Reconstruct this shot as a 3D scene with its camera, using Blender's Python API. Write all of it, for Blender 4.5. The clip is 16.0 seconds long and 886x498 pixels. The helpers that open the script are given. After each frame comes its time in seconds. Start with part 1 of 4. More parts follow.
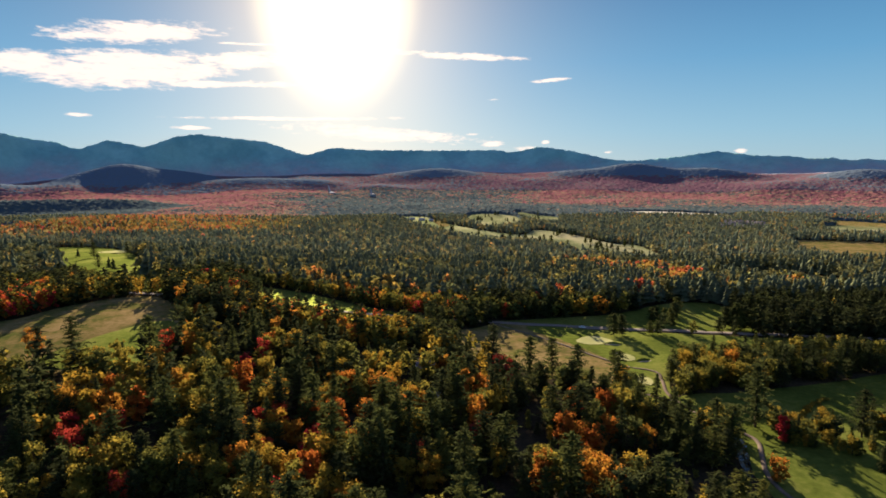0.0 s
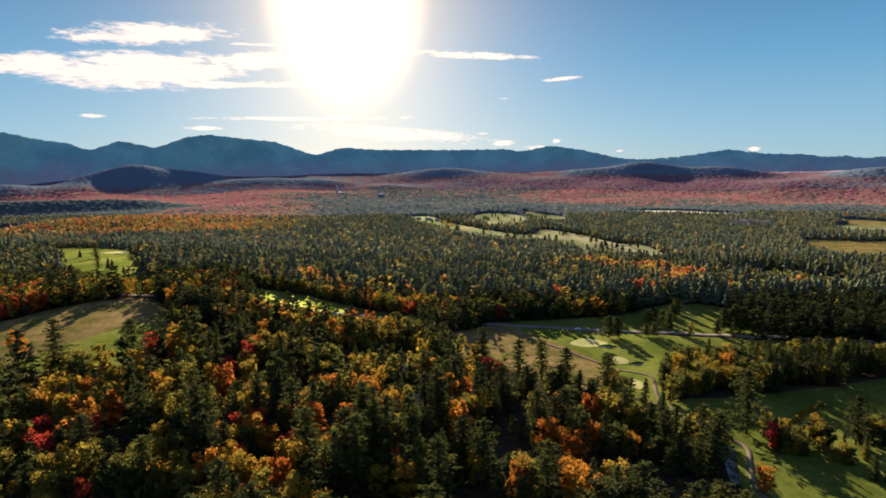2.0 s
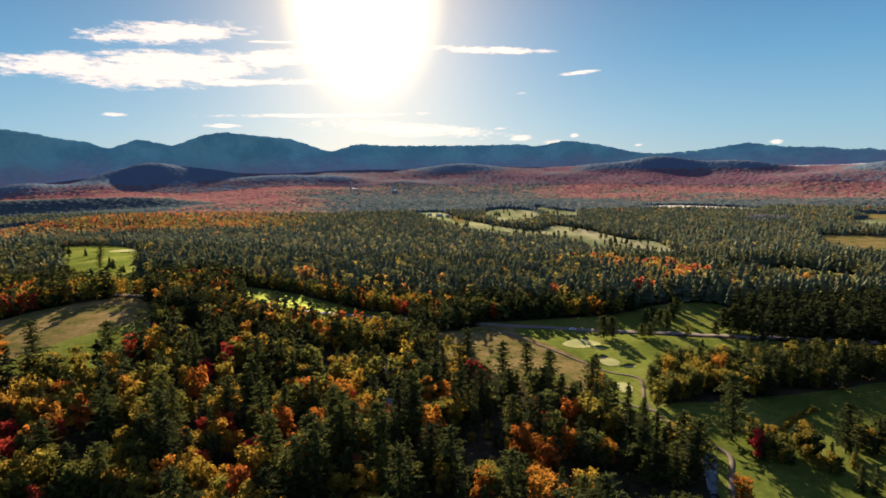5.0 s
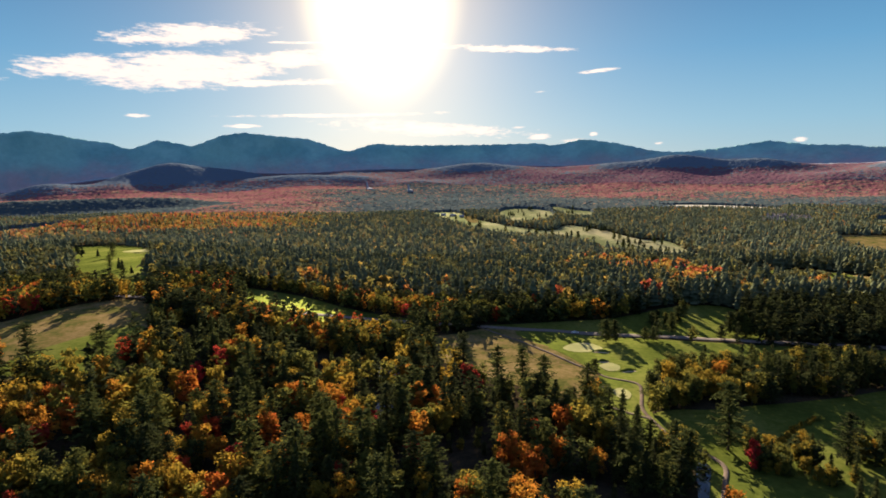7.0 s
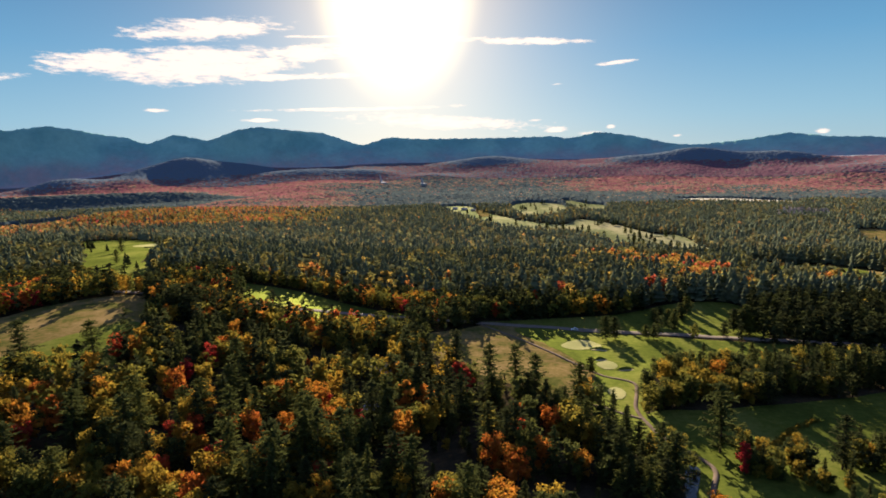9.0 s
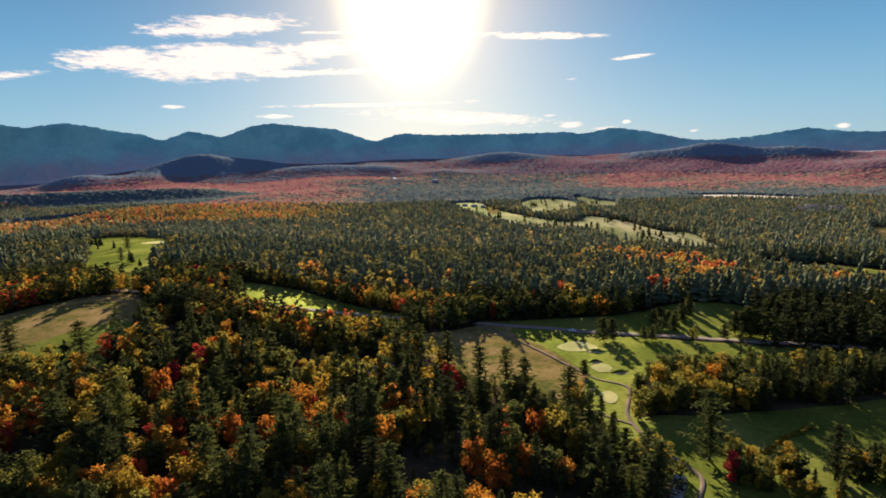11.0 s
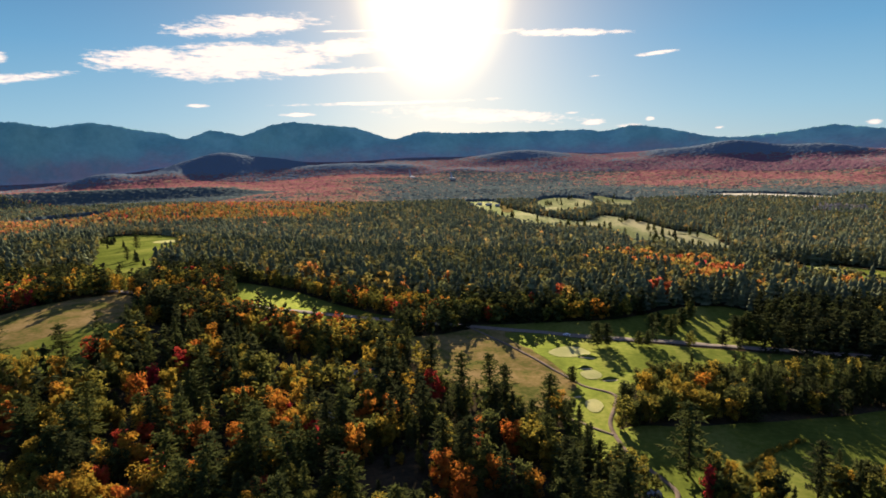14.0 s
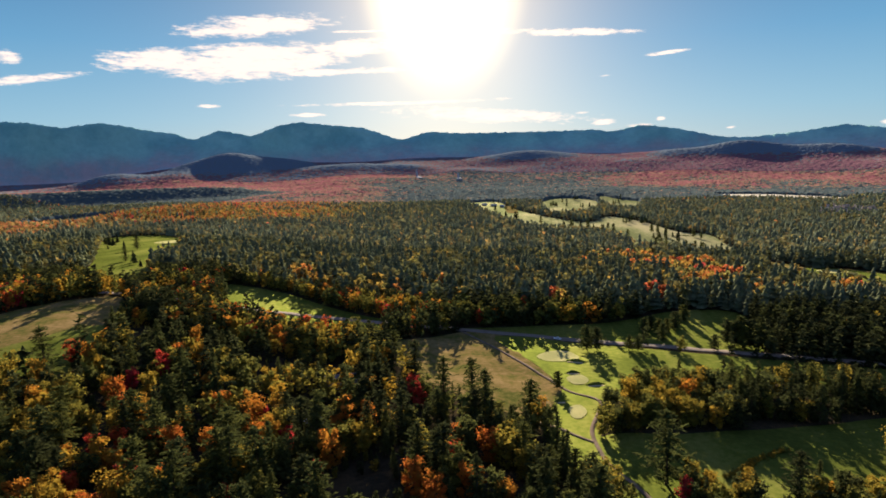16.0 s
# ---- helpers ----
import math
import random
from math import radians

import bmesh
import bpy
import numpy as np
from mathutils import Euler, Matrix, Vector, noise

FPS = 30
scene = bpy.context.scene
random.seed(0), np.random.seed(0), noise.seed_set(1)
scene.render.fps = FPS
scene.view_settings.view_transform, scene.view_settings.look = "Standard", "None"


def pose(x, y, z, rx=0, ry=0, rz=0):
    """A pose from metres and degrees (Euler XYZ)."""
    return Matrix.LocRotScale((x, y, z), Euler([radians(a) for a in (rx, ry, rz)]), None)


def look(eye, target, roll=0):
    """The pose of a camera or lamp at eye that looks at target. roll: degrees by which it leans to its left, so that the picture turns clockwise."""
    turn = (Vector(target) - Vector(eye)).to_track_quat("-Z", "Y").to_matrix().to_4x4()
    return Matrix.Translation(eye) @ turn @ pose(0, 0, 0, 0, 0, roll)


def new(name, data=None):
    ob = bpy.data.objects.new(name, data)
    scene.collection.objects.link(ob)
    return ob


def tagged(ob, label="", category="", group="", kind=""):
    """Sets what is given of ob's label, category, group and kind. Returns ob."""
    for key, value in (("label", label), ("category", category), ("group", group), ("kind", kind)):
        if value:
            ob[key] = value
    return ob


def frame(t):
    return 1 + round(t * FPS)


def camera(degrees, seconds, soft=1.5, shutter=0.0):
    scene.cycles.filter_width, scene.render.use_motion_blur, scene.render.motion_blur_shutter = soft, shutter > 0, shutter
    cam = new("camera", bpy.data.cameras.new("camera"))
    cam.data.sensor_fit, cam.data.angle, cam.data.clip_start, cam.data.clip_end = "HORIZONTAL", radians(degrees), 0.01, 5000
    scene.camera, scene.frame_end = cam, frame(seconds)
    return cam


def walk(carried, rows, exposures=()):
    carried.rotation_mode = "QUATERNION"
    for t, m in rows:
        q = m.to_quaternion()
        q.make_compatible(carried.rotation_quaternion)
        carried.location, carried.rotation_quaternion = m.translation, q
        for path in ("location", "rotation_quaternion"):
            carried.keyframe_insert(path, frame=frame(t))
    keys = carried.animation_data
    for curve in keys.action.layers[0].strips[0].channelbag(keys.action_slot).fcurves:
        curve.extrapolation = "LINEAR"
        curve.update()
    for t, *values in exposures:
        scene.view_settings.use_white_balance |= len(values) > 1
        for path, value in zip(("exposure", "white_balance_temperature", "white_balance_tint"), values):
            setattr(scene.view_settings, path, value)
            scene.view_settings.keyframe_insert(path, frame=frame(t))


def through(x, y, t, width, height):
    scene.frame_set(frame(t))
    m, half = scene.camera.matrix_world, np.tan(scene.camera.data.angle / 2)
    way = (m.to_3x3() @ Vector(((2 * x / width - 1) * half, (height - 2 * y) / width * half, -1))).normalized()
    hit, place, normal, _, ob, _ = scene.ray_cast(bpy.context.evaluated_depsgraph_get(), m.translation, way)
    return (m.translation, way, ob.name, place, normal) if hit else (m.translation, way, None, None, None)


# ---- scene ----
cam = camera(71.7, 16.0, soft=1.75)
PATH = [
    (0, (-0.231, -0.054, 103.732), (-0.228, 1.931, 103.486), -0.2),
    (0.5, (2.717, 1.176, 103.809), (2.707, 3.161, 103.563), -0.2),
    (1, (5.683, 2.377, 103.915), (5.665, 4.362, 103.669), -0.3),
    (1.5, (8.636, 3.562, 104.072), (8.611, 5.547, 103.826), -0.4),
    (2, (11.602, 4.76, 104.249), (11.57, 6.745, 104.001), -0.4),
    (2.5, (14.552, 5.985, 104.423), (14.512, 7.969, 104.169), -0.5),
    (3, (17.483, 7.161, 104.577), (17.435, 9.144, 104.32), -0.6),
    (3.5, (20.431, 8.257, 104.718), (20.374, 10.239, 104.46), -0.6),
    (4, (23.345, 9.332, 104.88), (23.279, 11.314, 104.62), -0.7),
    (6.5, (37.543, 15.033, 106.488), (37.41, 17.011, 106.226), -0.9),
    (7, (40.5, 16.291, 106.632), (40.352, 18.268, 106.369), -1.0),
    (7.5, (43.444, 17.571, 106.767), (43.282, 19.546, 106.499), -1.1),
    (8, (46.312, 18.836, 106.945), (46.137, 20.809, 106.669), -1.1),
    (8.5, (49.158, 20.077, 107.134), (48.97, 22.048, 106.855), -1.2),
    (9, (51.938, 21.367, 107.338), (51.738, 23.337, 107.055), -1.2),
    (11.5, (65.761, 27.979, 109.423), (65.504, 29.94, 109.125), -1.3),
    (12, (68.564, 29.322, 109.649), (68.295, 31.281, 109.349), -1.3),
    (12.5, (71.443, 30.68, 109.898), (71.163, 32.637, 109.597), -1.3),
    (13, (74.379, 32.037, 110.17), (74.088, 33.993, 109.869), -1.4),
    (13.5, (77.366, 33.36, 110.44), (77.063, 35.314, 110.139), -1.4),
    (14, (80.416, 34.629, 110.701), (80.103, 36.581, 110.4), -1.4),
    (14.5, (83.455, 35.898, 110.948), (83.131, 37.848, 110.647), -1.4),
    (15, (86.406, 37.194, 111.172), (86.075, 39.143, 110.871), -1.4),
    (15.5, (89.34, 38.518, 111.352), (89.002, 40.467, 111.051), -1.4),
    (16, (92.284, 39.81, 111.467), (91.941, 41.757, 111.167), -1.4),
]
walk(cam, [(t, look(eye, target, roll)) for t, eye, target, roll in PATH])

# ---- light ----
SUN_AZ, SUN_EL = radians(-9.4), radians(15.5)
SUN_DIR = Vector((math.sin(SUN_AZ) * math.cos(SUN_EL), math.cos(SUN_AZ) * math.cos(SUN_EL), math.sin(SUN_EL)))
scene.view_settings.exposure = 2.25
scene.view_settings.use_white_balance, scene.view_settings.white_balance_temperature, scene.view_settings.white_balance_tint = True, 6500, 21.0


class Nodes:
    """Short calls for building a node tree."""

    def __init__(self, tree):
        self.t = tree
        tree.nodes.clear()

    def add(self, kind, **kw):
        n = self.t.nodes.new(kind)
        for k, v in kw.items():
            if k in n.inputs:
                self.put(n.inputs[k], v)
        return n

    def put(self, socket, v):
        if isinstance(v, bpy.types.NodeSocket):
            self.t.links.new(v, socket)
        else:
            socket.default_value = v

    def math(self, op, a, b=0.0, c=0.0, clamp=False):
        n = self.t.nodes.new("ShaderNodeMath")
        n.operation, n.use_clamp = op, clamp
        for s, v in zip(n.inputs, (a, b, c)):
            self.put(s, v)
        return n.outputs[0]

    def step(self, v, lo, hi):
        n = self.t.nodes.new("ShaderNodeMapRange")
        n.interpolation_type = "SMOOTHSTEP"
        for s, w in zip(n.inputs, (v, lo, hi, 0.0, 1.0)):
            self.put(s, w)
        return n.outputs[0]

    def mix(self, f, a, b, blend="MIX"):
        n = self.t.nodes.new("ShaderNodeMix")
        n.data_type, n.blend_type = "RGBA", blend
        self.put(n.inputs["Factor"], f)
        self.put(n.inputs[6], a)
        self.put(n.inputs[7], b)
        return n.outputs[2]

    def noise(self, vec, scale, detail=3.0, rough=0.55):
        n = self.t.nodes.new("ShaderNodeTexNoise")
        if vec is not None:
            self.put(n.inputs["Vector"], vec)
        n.inputs["Scale"].default_value = scale
        n.inputs["Detail"].default_value = detail
        n.inputs["Roughness"].default_value = rough
        return n.outputs[0]

    def ramp(self, f, stops):
        n = self.t.nodes.new("ShaderNodeValToRGB")
        while len(n.color_ramp.elements) < len(stops):
            n.color_ramp.elements.new(0.5)
        for e, (p, c) in zip(n.color_ramp.elements, stops):
            e.position, e.color = p, (*c, 1)
        self.put(n.inputs[0], f)
        return n.outputs[0]

    def vec(self, x, y, z):
        n = self.t.nodes.new("ShaderNodeCombineXYZ")
        for s, v in zip(n.inputs, (x, y, z)):
            self.put(s, v)
        return n.outputs[0]

    def split(self, v):
        n = self.t.nodes.new("ShaderNodeSeparateXYZ")
        self.put(n.inputs[0], v)
        return n.outputs


def make_world():
    w = bpy.data.worlds.new("sky")
    scene.world = w
    w.use_nodes = True
    k = Nodes(w.node_tree)
    sky = k.add("ShaderNodeTexSky")
    sky.sky_type, sky.sun_disc = "NISHITA", False
    sky.sun_elevation, sky.sun_rotation = SUN_EL, SUN_AZ
    sky.altitude, sky.air_density, sky.dust_density, sky.ozone_density = 500, 1.0, 0.6, 2.0
    way = k.add("ShaderNodeTexCoord").outputs["Generated"]
    x, y, z = k.split(way)
    az = k.math("MULTIPLY", k.math("ARCTAN2", x, y), 57.2958)
    el = k.math("MULTIPLY", k.math("ARCSINE", z), 57.2958)
    # thin streaked cloud: noise drawn out along the horizon, kept to a few banks (azimuth, elevation, half sizes, tilt)
    flat = k.vec(k.math("MULTIPLY", az, 0.30), k.math("MULTIPLY", el, 1.1), 0.0)
    n1 = k.noise(flat, 1.0, 9.0, 0.68)
    n2 = k.noise(k.vec(k.math("MULTIPLY", az, 0.8), k.math("MULTIPLY", el, 3.4), 3.0), 1.0, 7.0, 0.7)
    n = k.math("ADD", k.math("MULTIPLY", n1, 0.6), k.math("MULTIPLY", n2, 0.4))
    cloud = None
    for a0, e0, wa, we, tilt, push in BANKS:
        da = k.math("SUBTRACT", az, a0)
        de = k.math("SUBTRACT", k.math("SUBTRACT", el, e0), k.math("MULTIPLY", da, tilt))
        d = k.math("ADD", k.math("POWER", k.math("ABSOLUTE", k.math("DIVIDE", da, wa)), 2.0), k.math("POWER", k.math("ABSOLUTE", k.math("DIVIDE", de, we)), 2.0))
        body = k.math("SUBTRACT", push, k.math("MULTIPLY", d, push))
        cover = k.step(k.math("ADD", k.math("MULTIPLY", n, 4.0), body), 2.2, 2.95)
        cloud = cover if cloud is None else k.math("MAXIMUM", cloud, cover)
    # whitening of the air round the sun, with its bloom painted as a tall oval
    da = k.math("SUBTRACT", az, math.degrees(SUN_AZ))
    de = k.math("DIVIDE", k.math("SUBTRACT", el, math.degrees(SUN_EL)), 1.35)
    oval = k.math("SQRT", k.math("ADD", k.math("MULTIPLY", da, da), k.math("MULTIPLY", de, de)))
    core = k.math("SUBTRACT", 1.0, k.step(oval, 2.2, 8.2))
    dh = k.math("DIVIDE", de, 1.06)
    wide = k.math("SQRT", k.math("ADD", k.math("MULTIPLY", da, da), k.math("MULTIPLY", dh, dh)))
    halo = k.math("EXPONENT", k.math("MULTIPLY", wide, -1 / 6.0))
    # the sky texture, evened out by a gradient: pale horizon, deep blue above, brightened again overhead, unseen, to
    # fill the shade
    base = k.mix(1.0, sky.outputs[0], (SKY, SKY, SKY, 1), "MULTIPLY")
    clear = k.ramp(k.math("DIVIDE", el, 60.0, clamp=True), [(0.0, (0.125, 0.215, 0.240)), (0.06, (0.088, 0.195, 0.250)), (0.16, (0.040, 0.140, 0.222)), (0.27, (0.018, 0.083, 0.160)), (0.5, (0.046, 0.092, 0.195)), (1.0, (0.078, 0.110, 0.235))])
    base = k.mix(0.88, base, clear)
    lit = k.mix(cloud, base, (0.44, 0.39, 0.33, 1))
    lit = k.mix(k.math("MULTIPLY", halo, 0.85, clamp=True), lit, (0.64, 0.49, 0.31, 1))
    glow = k.math("ADD", k.math("MULTIPLY", core, 0.55), k.math("MULTIPLY", halo, 0.22))
    lit = k.mix(1.0, lit, k.mix(1.0, (1.0, 0.84, 0.40, 1), k.vec(glow, glow, glow), "MULTIPLY"), "ADD")
    bg = k.add("ShaderNodeBackground", Color=lit, Strength=0.57)
    out = k.add("ShaderNodeOutputWorld")
    k.put(out.inputs[0], bg.outputs[0])


SKY = 0.035
BANKS = [
    (-26.5, 8.4, 9.8, 1.9, 0.06, 1.1), (-34.0, 8.3, 5.0, 1.3, 0.05, 1.0), (-25.8, 11.3, 7.6, 1.15, 0.09, 1.0), (-17.5, 9.6, 6.0, 0.9, 0.06, 1.0), (-19.5, 7.6, 7.5, 0.4, 0.03, 1.0),
    (-42.5, 6.6, 4.0, 0.45, 0.13, 0.9), (-44.0, 8.0, 1.2, 0.7, 0.0, 0.7), (1.2, 10.4, 7.5, 0.42, -0.06, 0.95), (9.8, 8.15, 2.4, 0.22, 0.06, 0.9),
    (-13.5, 4.85, 12.0, 0.22, 0.01, 0.9), (-5.5, 3.6, 11.0, 0.85, -0.06, 0.8), (-30.3, 4.7, 1.3, 0.22, -0.04, 0.9), (-17.0, 11.0, 3.0, 0.14, 0.02, 0.9), (-22.0, 3.9, 2.0, 0.2, 0.0, 0.8), (5.0, 6.6, 1.0, 0.12, 0.0, 0.8),
]
PUFFS = [(2.7, 3.5, 0.9, 0.16), (4.7, 2.6, 1.3, 0.30), (7.7, 2.2, 1.6, 0.28), (9.5, 2.75, 0.5, 0.22), (15.1, 1.8, 0.5, 0.14), (25.7, 1.75, 0.7, 0.26)]
BANKS += [(a, e, w, h, 0.03, 0.9) for a, e, w, h in PUFFS]
make_world()
sun = new("sun", bpy.data.lights.new("sun", "SUN"))
sun.data.energy, sun.data.angle, sun.data.color = 5.0, radians(0.6), (1.0, 0.86, 0.66)
sun.matrix_world = look(SUN_DIR * 50, (0, 0, 0))
tagged(sun, kind="structure")

# ---- materials ----


def material(name):
    m = bpy.data.materials.new(name)
    m.use_nodes = True
    return m, Nodes(m.node_tree)


def finish(k, shader):
    out = k.add("ShaderNodeOutputMaterial")
    k.put(out.inputs["Surface"], shader)


LEAF = [(0.0, (0.0284, 0.0335, 0.0146)), (0.2, (0.055, 0.0654, 0.0189)), (0.4, (0.1377, 0.1257, 0.0219)), (0.58, (0.2594, 0.1646, 0.02)), (0.74, (0.3093, 0.1047, 0.016)), (0.88, (0.3192, 0.0579, 0.02)), (1.0, (0.2993, 0.028, 0.028))]


# distant foliage greyed and blued: the haze of distance is in the colour
HAZED_FAR = [(0.0, (0.050, 0.078, 0.092)), (0.2, (0.070, 0.088, 0.084)), (0.4, (0.12, 0.105, 0.085)), (0.58, (0.195, 0.125, 0.100)), (0.74, (0.152, 0.092, 0.092)), (0.88, (0.152, 0.080, 0.092)), (1.0, (0.148, 0.072, 0.088))]


# middle-distance foliage, paled so that its colour stands in for haze
HAZED_MID = [(0.0, (0.15, 0.18, 0.105)), (0.2, (0.19, 0.20, 0.105)), (0.4, (0.29, 0.24, 0.115)), (0.58, (0.36, 0.23, 0.11)), (0.74, (0.39, 0.21, 0.11)), (0.88, (0.39, 0.18, 0.11)), (1.0, (0.37, 0.16, 0.11))]


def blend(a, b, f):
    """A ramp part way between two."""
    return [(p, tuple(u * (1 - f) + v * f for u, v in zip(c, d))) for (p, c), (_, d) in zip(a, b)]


def foliage(name, tone=None, spread=0.10, through=0.42, near=True, stops=LEAF):
    """Leaves or needles. tone None: taken from the mesh's own 'tone', tree by tree."""
    m, k = material(name)
    pos = k.add("ShaderNodeNewGeometry").outputs["Position"]
    if tone is None:
        a = k.add("ShaderNodeAttribute")
        a.attribute_name = "tone"
        base = a.outputs["Fac"]
    else:
        r = k.add("ShaderNodeObjectInfo").outputs["Random"]
        base = k.math("ADD", tone - spread, k.math("MULTIPLY", r, 2 * spread))
    isl = k.add("ShaderNodeNewGeometry").outputs["Random Per Island"]
    wob = k.math("MULTIPLY", k.math("SUBTRACT", k.noise(pos, 0.35 if near else 0.06, 2.0), 0.5), 0.16)
    f = k.math("ADD", k.math("ADD", base, wob), k.math("MULTIPLY", k.math("SUBTRACT", isl, 0.5), 0.08), clamp=True)
    col = k.ramp(f, stops)
    val = k.math("ADD", 0.78, k.math("MULTIPLY", isl, 0.44))
    col = k.mix(1.0, col, k.vec(val, val, val), "MULTIPLY")
    d = k.add("ShaderNodeBsdfDiffuse", Color=col)
    tr = k.add("ShaderNodeBsdfTranslucent", Color=col)
    mx = k.add("ShaderNodeMixShader", Fac=through)
    k.put(mx.inputs[1], d.outputs[0])
    k.put(mx.inputs[2], tr.outputs[0])
    finish(k, mx.outputs[0])
    return m


def surface(name, stops, scale, fine, rough=0.9, bump=0.0, stretch=(1, 1, 1), gloss=0.0, blades=0.0):
    """A ground or wood surface: a colour ramp over two scales of noise, with relief."""
    m, k = material(name)
    pos = k.add("ShaderNodeNewGeometry").outputs["Position"]
    mp = k.add("ShaderNodeMapping", Vector=pos, Scale=stretch)
    a, b = k.noise(mp.outputs[0], scale, 4.0), k.noise(pos, fine, 4.0, 0.65)
    f = k.math("ADD", k.math("MULTIPLY", a, 0.6), k.math("MULTIPLY", b, 0.4))
    p = k.add("ShaderNodeBsdfPrincipled", Roughness=rough)
    col = k.ramp(k.step(f, 0.3, 0.7), stops)
    k.put(p.inputs["Base Color"], col)
    p.inputs["Specular IOR Level"].default_value = gloss
    if bump:
        n = k.add("ShaderNodeBump", Strength=0.6, Distance=bump)
        k.put(n.inputs["Height"], b)
        k.put(p.inputs["Normal"], n.outputs[0])
    if blades:
        # grass blades throw a low sun forward, in their own colour
        g = k.add("ShaderNodeBsdfGlossy", Color=k.mix(1.0, col, (1.25, 1.25, 1.25, 1), "MULTIPLY"), Roughness=0.66)
        mx = k.add("ShaderNodeMixShader", Fac=blades)
        k.put(mx.inputs[1], p.outputs[0])
        k.put(mx.inputs[2], g.outputs[0])
        finish(k, mx.outputs[0])
        return m
    finish(k, p.outputs[0])
    return m


M_FLOOR = surface("forest_floor", [(0, (0.014, 0.013, 0.008)), (0.6, (0.030, 0.025, 0.014)), (1, (0.055, 0.038, 0.018))], 0.05, 0.6, bump=0.3)
M_GRASS = surface("mown_grass", [(0, (0.039, 0.053, 0.010)), (0.5, (0.070, 0.088, 0.015)), (1, (0.118, 0.124, 0.029))], 0.03, 0.35, rough=0.9, bump=0.25, stretch=(1, 0.35, 1), blades=0.34)
# far grass: the low sun's glare on it is paled into the colour
M_MEADOW = surface("glare_paled_grass", [(0, (0.055, 0.072, 0.028)), (0.45, (0.110, 0.122, 0.056)), (0.7, (0.172, 0.172, 0.088)), (1, (0.215, 0.20, 0.115))], 0.012, 0.12, rough=0.9, bump=0.2, stretch=(1, 0.3, 1), blades=0.12)
M_ROUGH = surface("brown_rough", [(0, (0.040, 0.055, 0.012)), (0.3, (0.085, 0.080, 0.022)), (0.5, (0.120, 0.092, 0.031)), (1, (0.19, 0.135, 0.058))], 0.06, 0.4, rough=0.9, bump=0.3)
M_GREEN = surface("putting_green", [(0, (0.20, 0.215, 0.075)), (0.5, (0.25, 0.25, 0.10)), (1, (0.30, 0.285, 0.12))], 0.06, 0.8, rough=0.9)
M_ASPHALT = surface("asphalt", [(0, (0.12, 0.10, 0.075)), (1, (0.17, 0.145, 0.11))], 0.2, 1.5, rough=0.9, gloss=0.01)
# pale colour standing in for sunlit mist over the valley lake
M_PALE = surface("pale_mist_tint", [(0, (0.34, 0.32, 0.22)), (1, (0.50, 0.47, 0.36))], 0.02, 0.2)
M_DIRT = surface("dirt_path", [(0, (0.085, 0.068, 0.048)), (1, (0.16, 0.125, 0.09))], 0.2, 1.5)
M_BARK = surface("bark", [(0, (0.03, 0.022, 0.016)), (1, (0.10, 0.075, 0.055))], 0.6, 4.0, stretch=(1, 1, 0.2))
M_LAKE, _k = material("lake_water")
_p = _k.add("ShaderNodeBsdfPrincipled", Roughness=0.06)
_p.inputs["Base Color"].default_value = (0.008, 0.012, 0.014, 1)
_p.inputs["Specular IOR Level"].default_value = 0.4
_b = _k.add("ShaderNodeBump", Strength=0.15, Distance=0.05)
_k.put(_b.inputs["Height"], _k.noise(_k.add("ShaderNodeNewGeometry").outputs["Position"], 0.5, 3.0))
_k.put(_p.inputs["Normal"], _b.outputs[0])
finish(_k, _p.outputs[0])


def mountain_material(name, lo, hi, dim):
    m, k = material(name)
    pos = k.add("ShaderNodeNewGeometry").outputs["Position"]
    z = k.split(pos)[2]
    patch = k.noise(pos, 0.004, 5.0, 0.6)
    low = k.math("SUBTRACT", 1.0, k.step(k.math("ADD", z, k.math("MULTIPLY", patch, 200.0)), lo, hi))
    # haze painted in: woods paled to blue-green, turning lower slopes greyed
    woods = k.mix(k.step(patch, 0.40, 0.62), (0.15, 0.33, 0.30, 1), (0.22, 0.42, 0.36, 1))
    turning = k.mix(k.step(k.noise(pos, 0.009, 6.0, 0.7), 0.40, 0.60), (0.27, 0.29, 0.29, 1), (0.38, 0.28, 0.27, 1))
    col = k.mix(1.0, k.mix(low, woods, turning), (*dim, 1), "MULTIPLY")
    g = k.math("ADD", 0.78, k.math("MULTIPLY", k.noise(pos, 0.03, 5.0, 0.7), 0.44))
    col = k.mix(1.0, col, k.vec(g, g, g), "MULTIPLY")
    finish(k, k.add("ShaderNodeBsdfDiffuse", Color=col).outputs[0])
    return m


M_MOUNT = mountain_material("hazed_mountain", 150.0, 330.0, (1.12, 1.12, 1.12))

# ---- ground ----


def smooth(a, b, v):
    t = np.clip((np.asarray(v, float) - a) / (b - a), 0, 1)
    return t * t * (3 - 2 * t)


def wave(x, y, size, seed=0.0):
    """Smooth undulation between -1 and 1, made of a few crossing waves."""
    x, y = np.asarray(x, float) / size, np.asarray(y, float) / size
    s = seed
    return (np.sin(x * 1.9 + 1.3 * np.sin(y * 1.1 + s) + s) + np.sin(y * 2.3 + 1.7 * np.sin(x * 0.7 - s) + 2 * s) + np.sin((x + y) * 1.3 + s * 3) + np.sin((x - y) * 3.1 + 5 * s) * 0.5) / 3.5


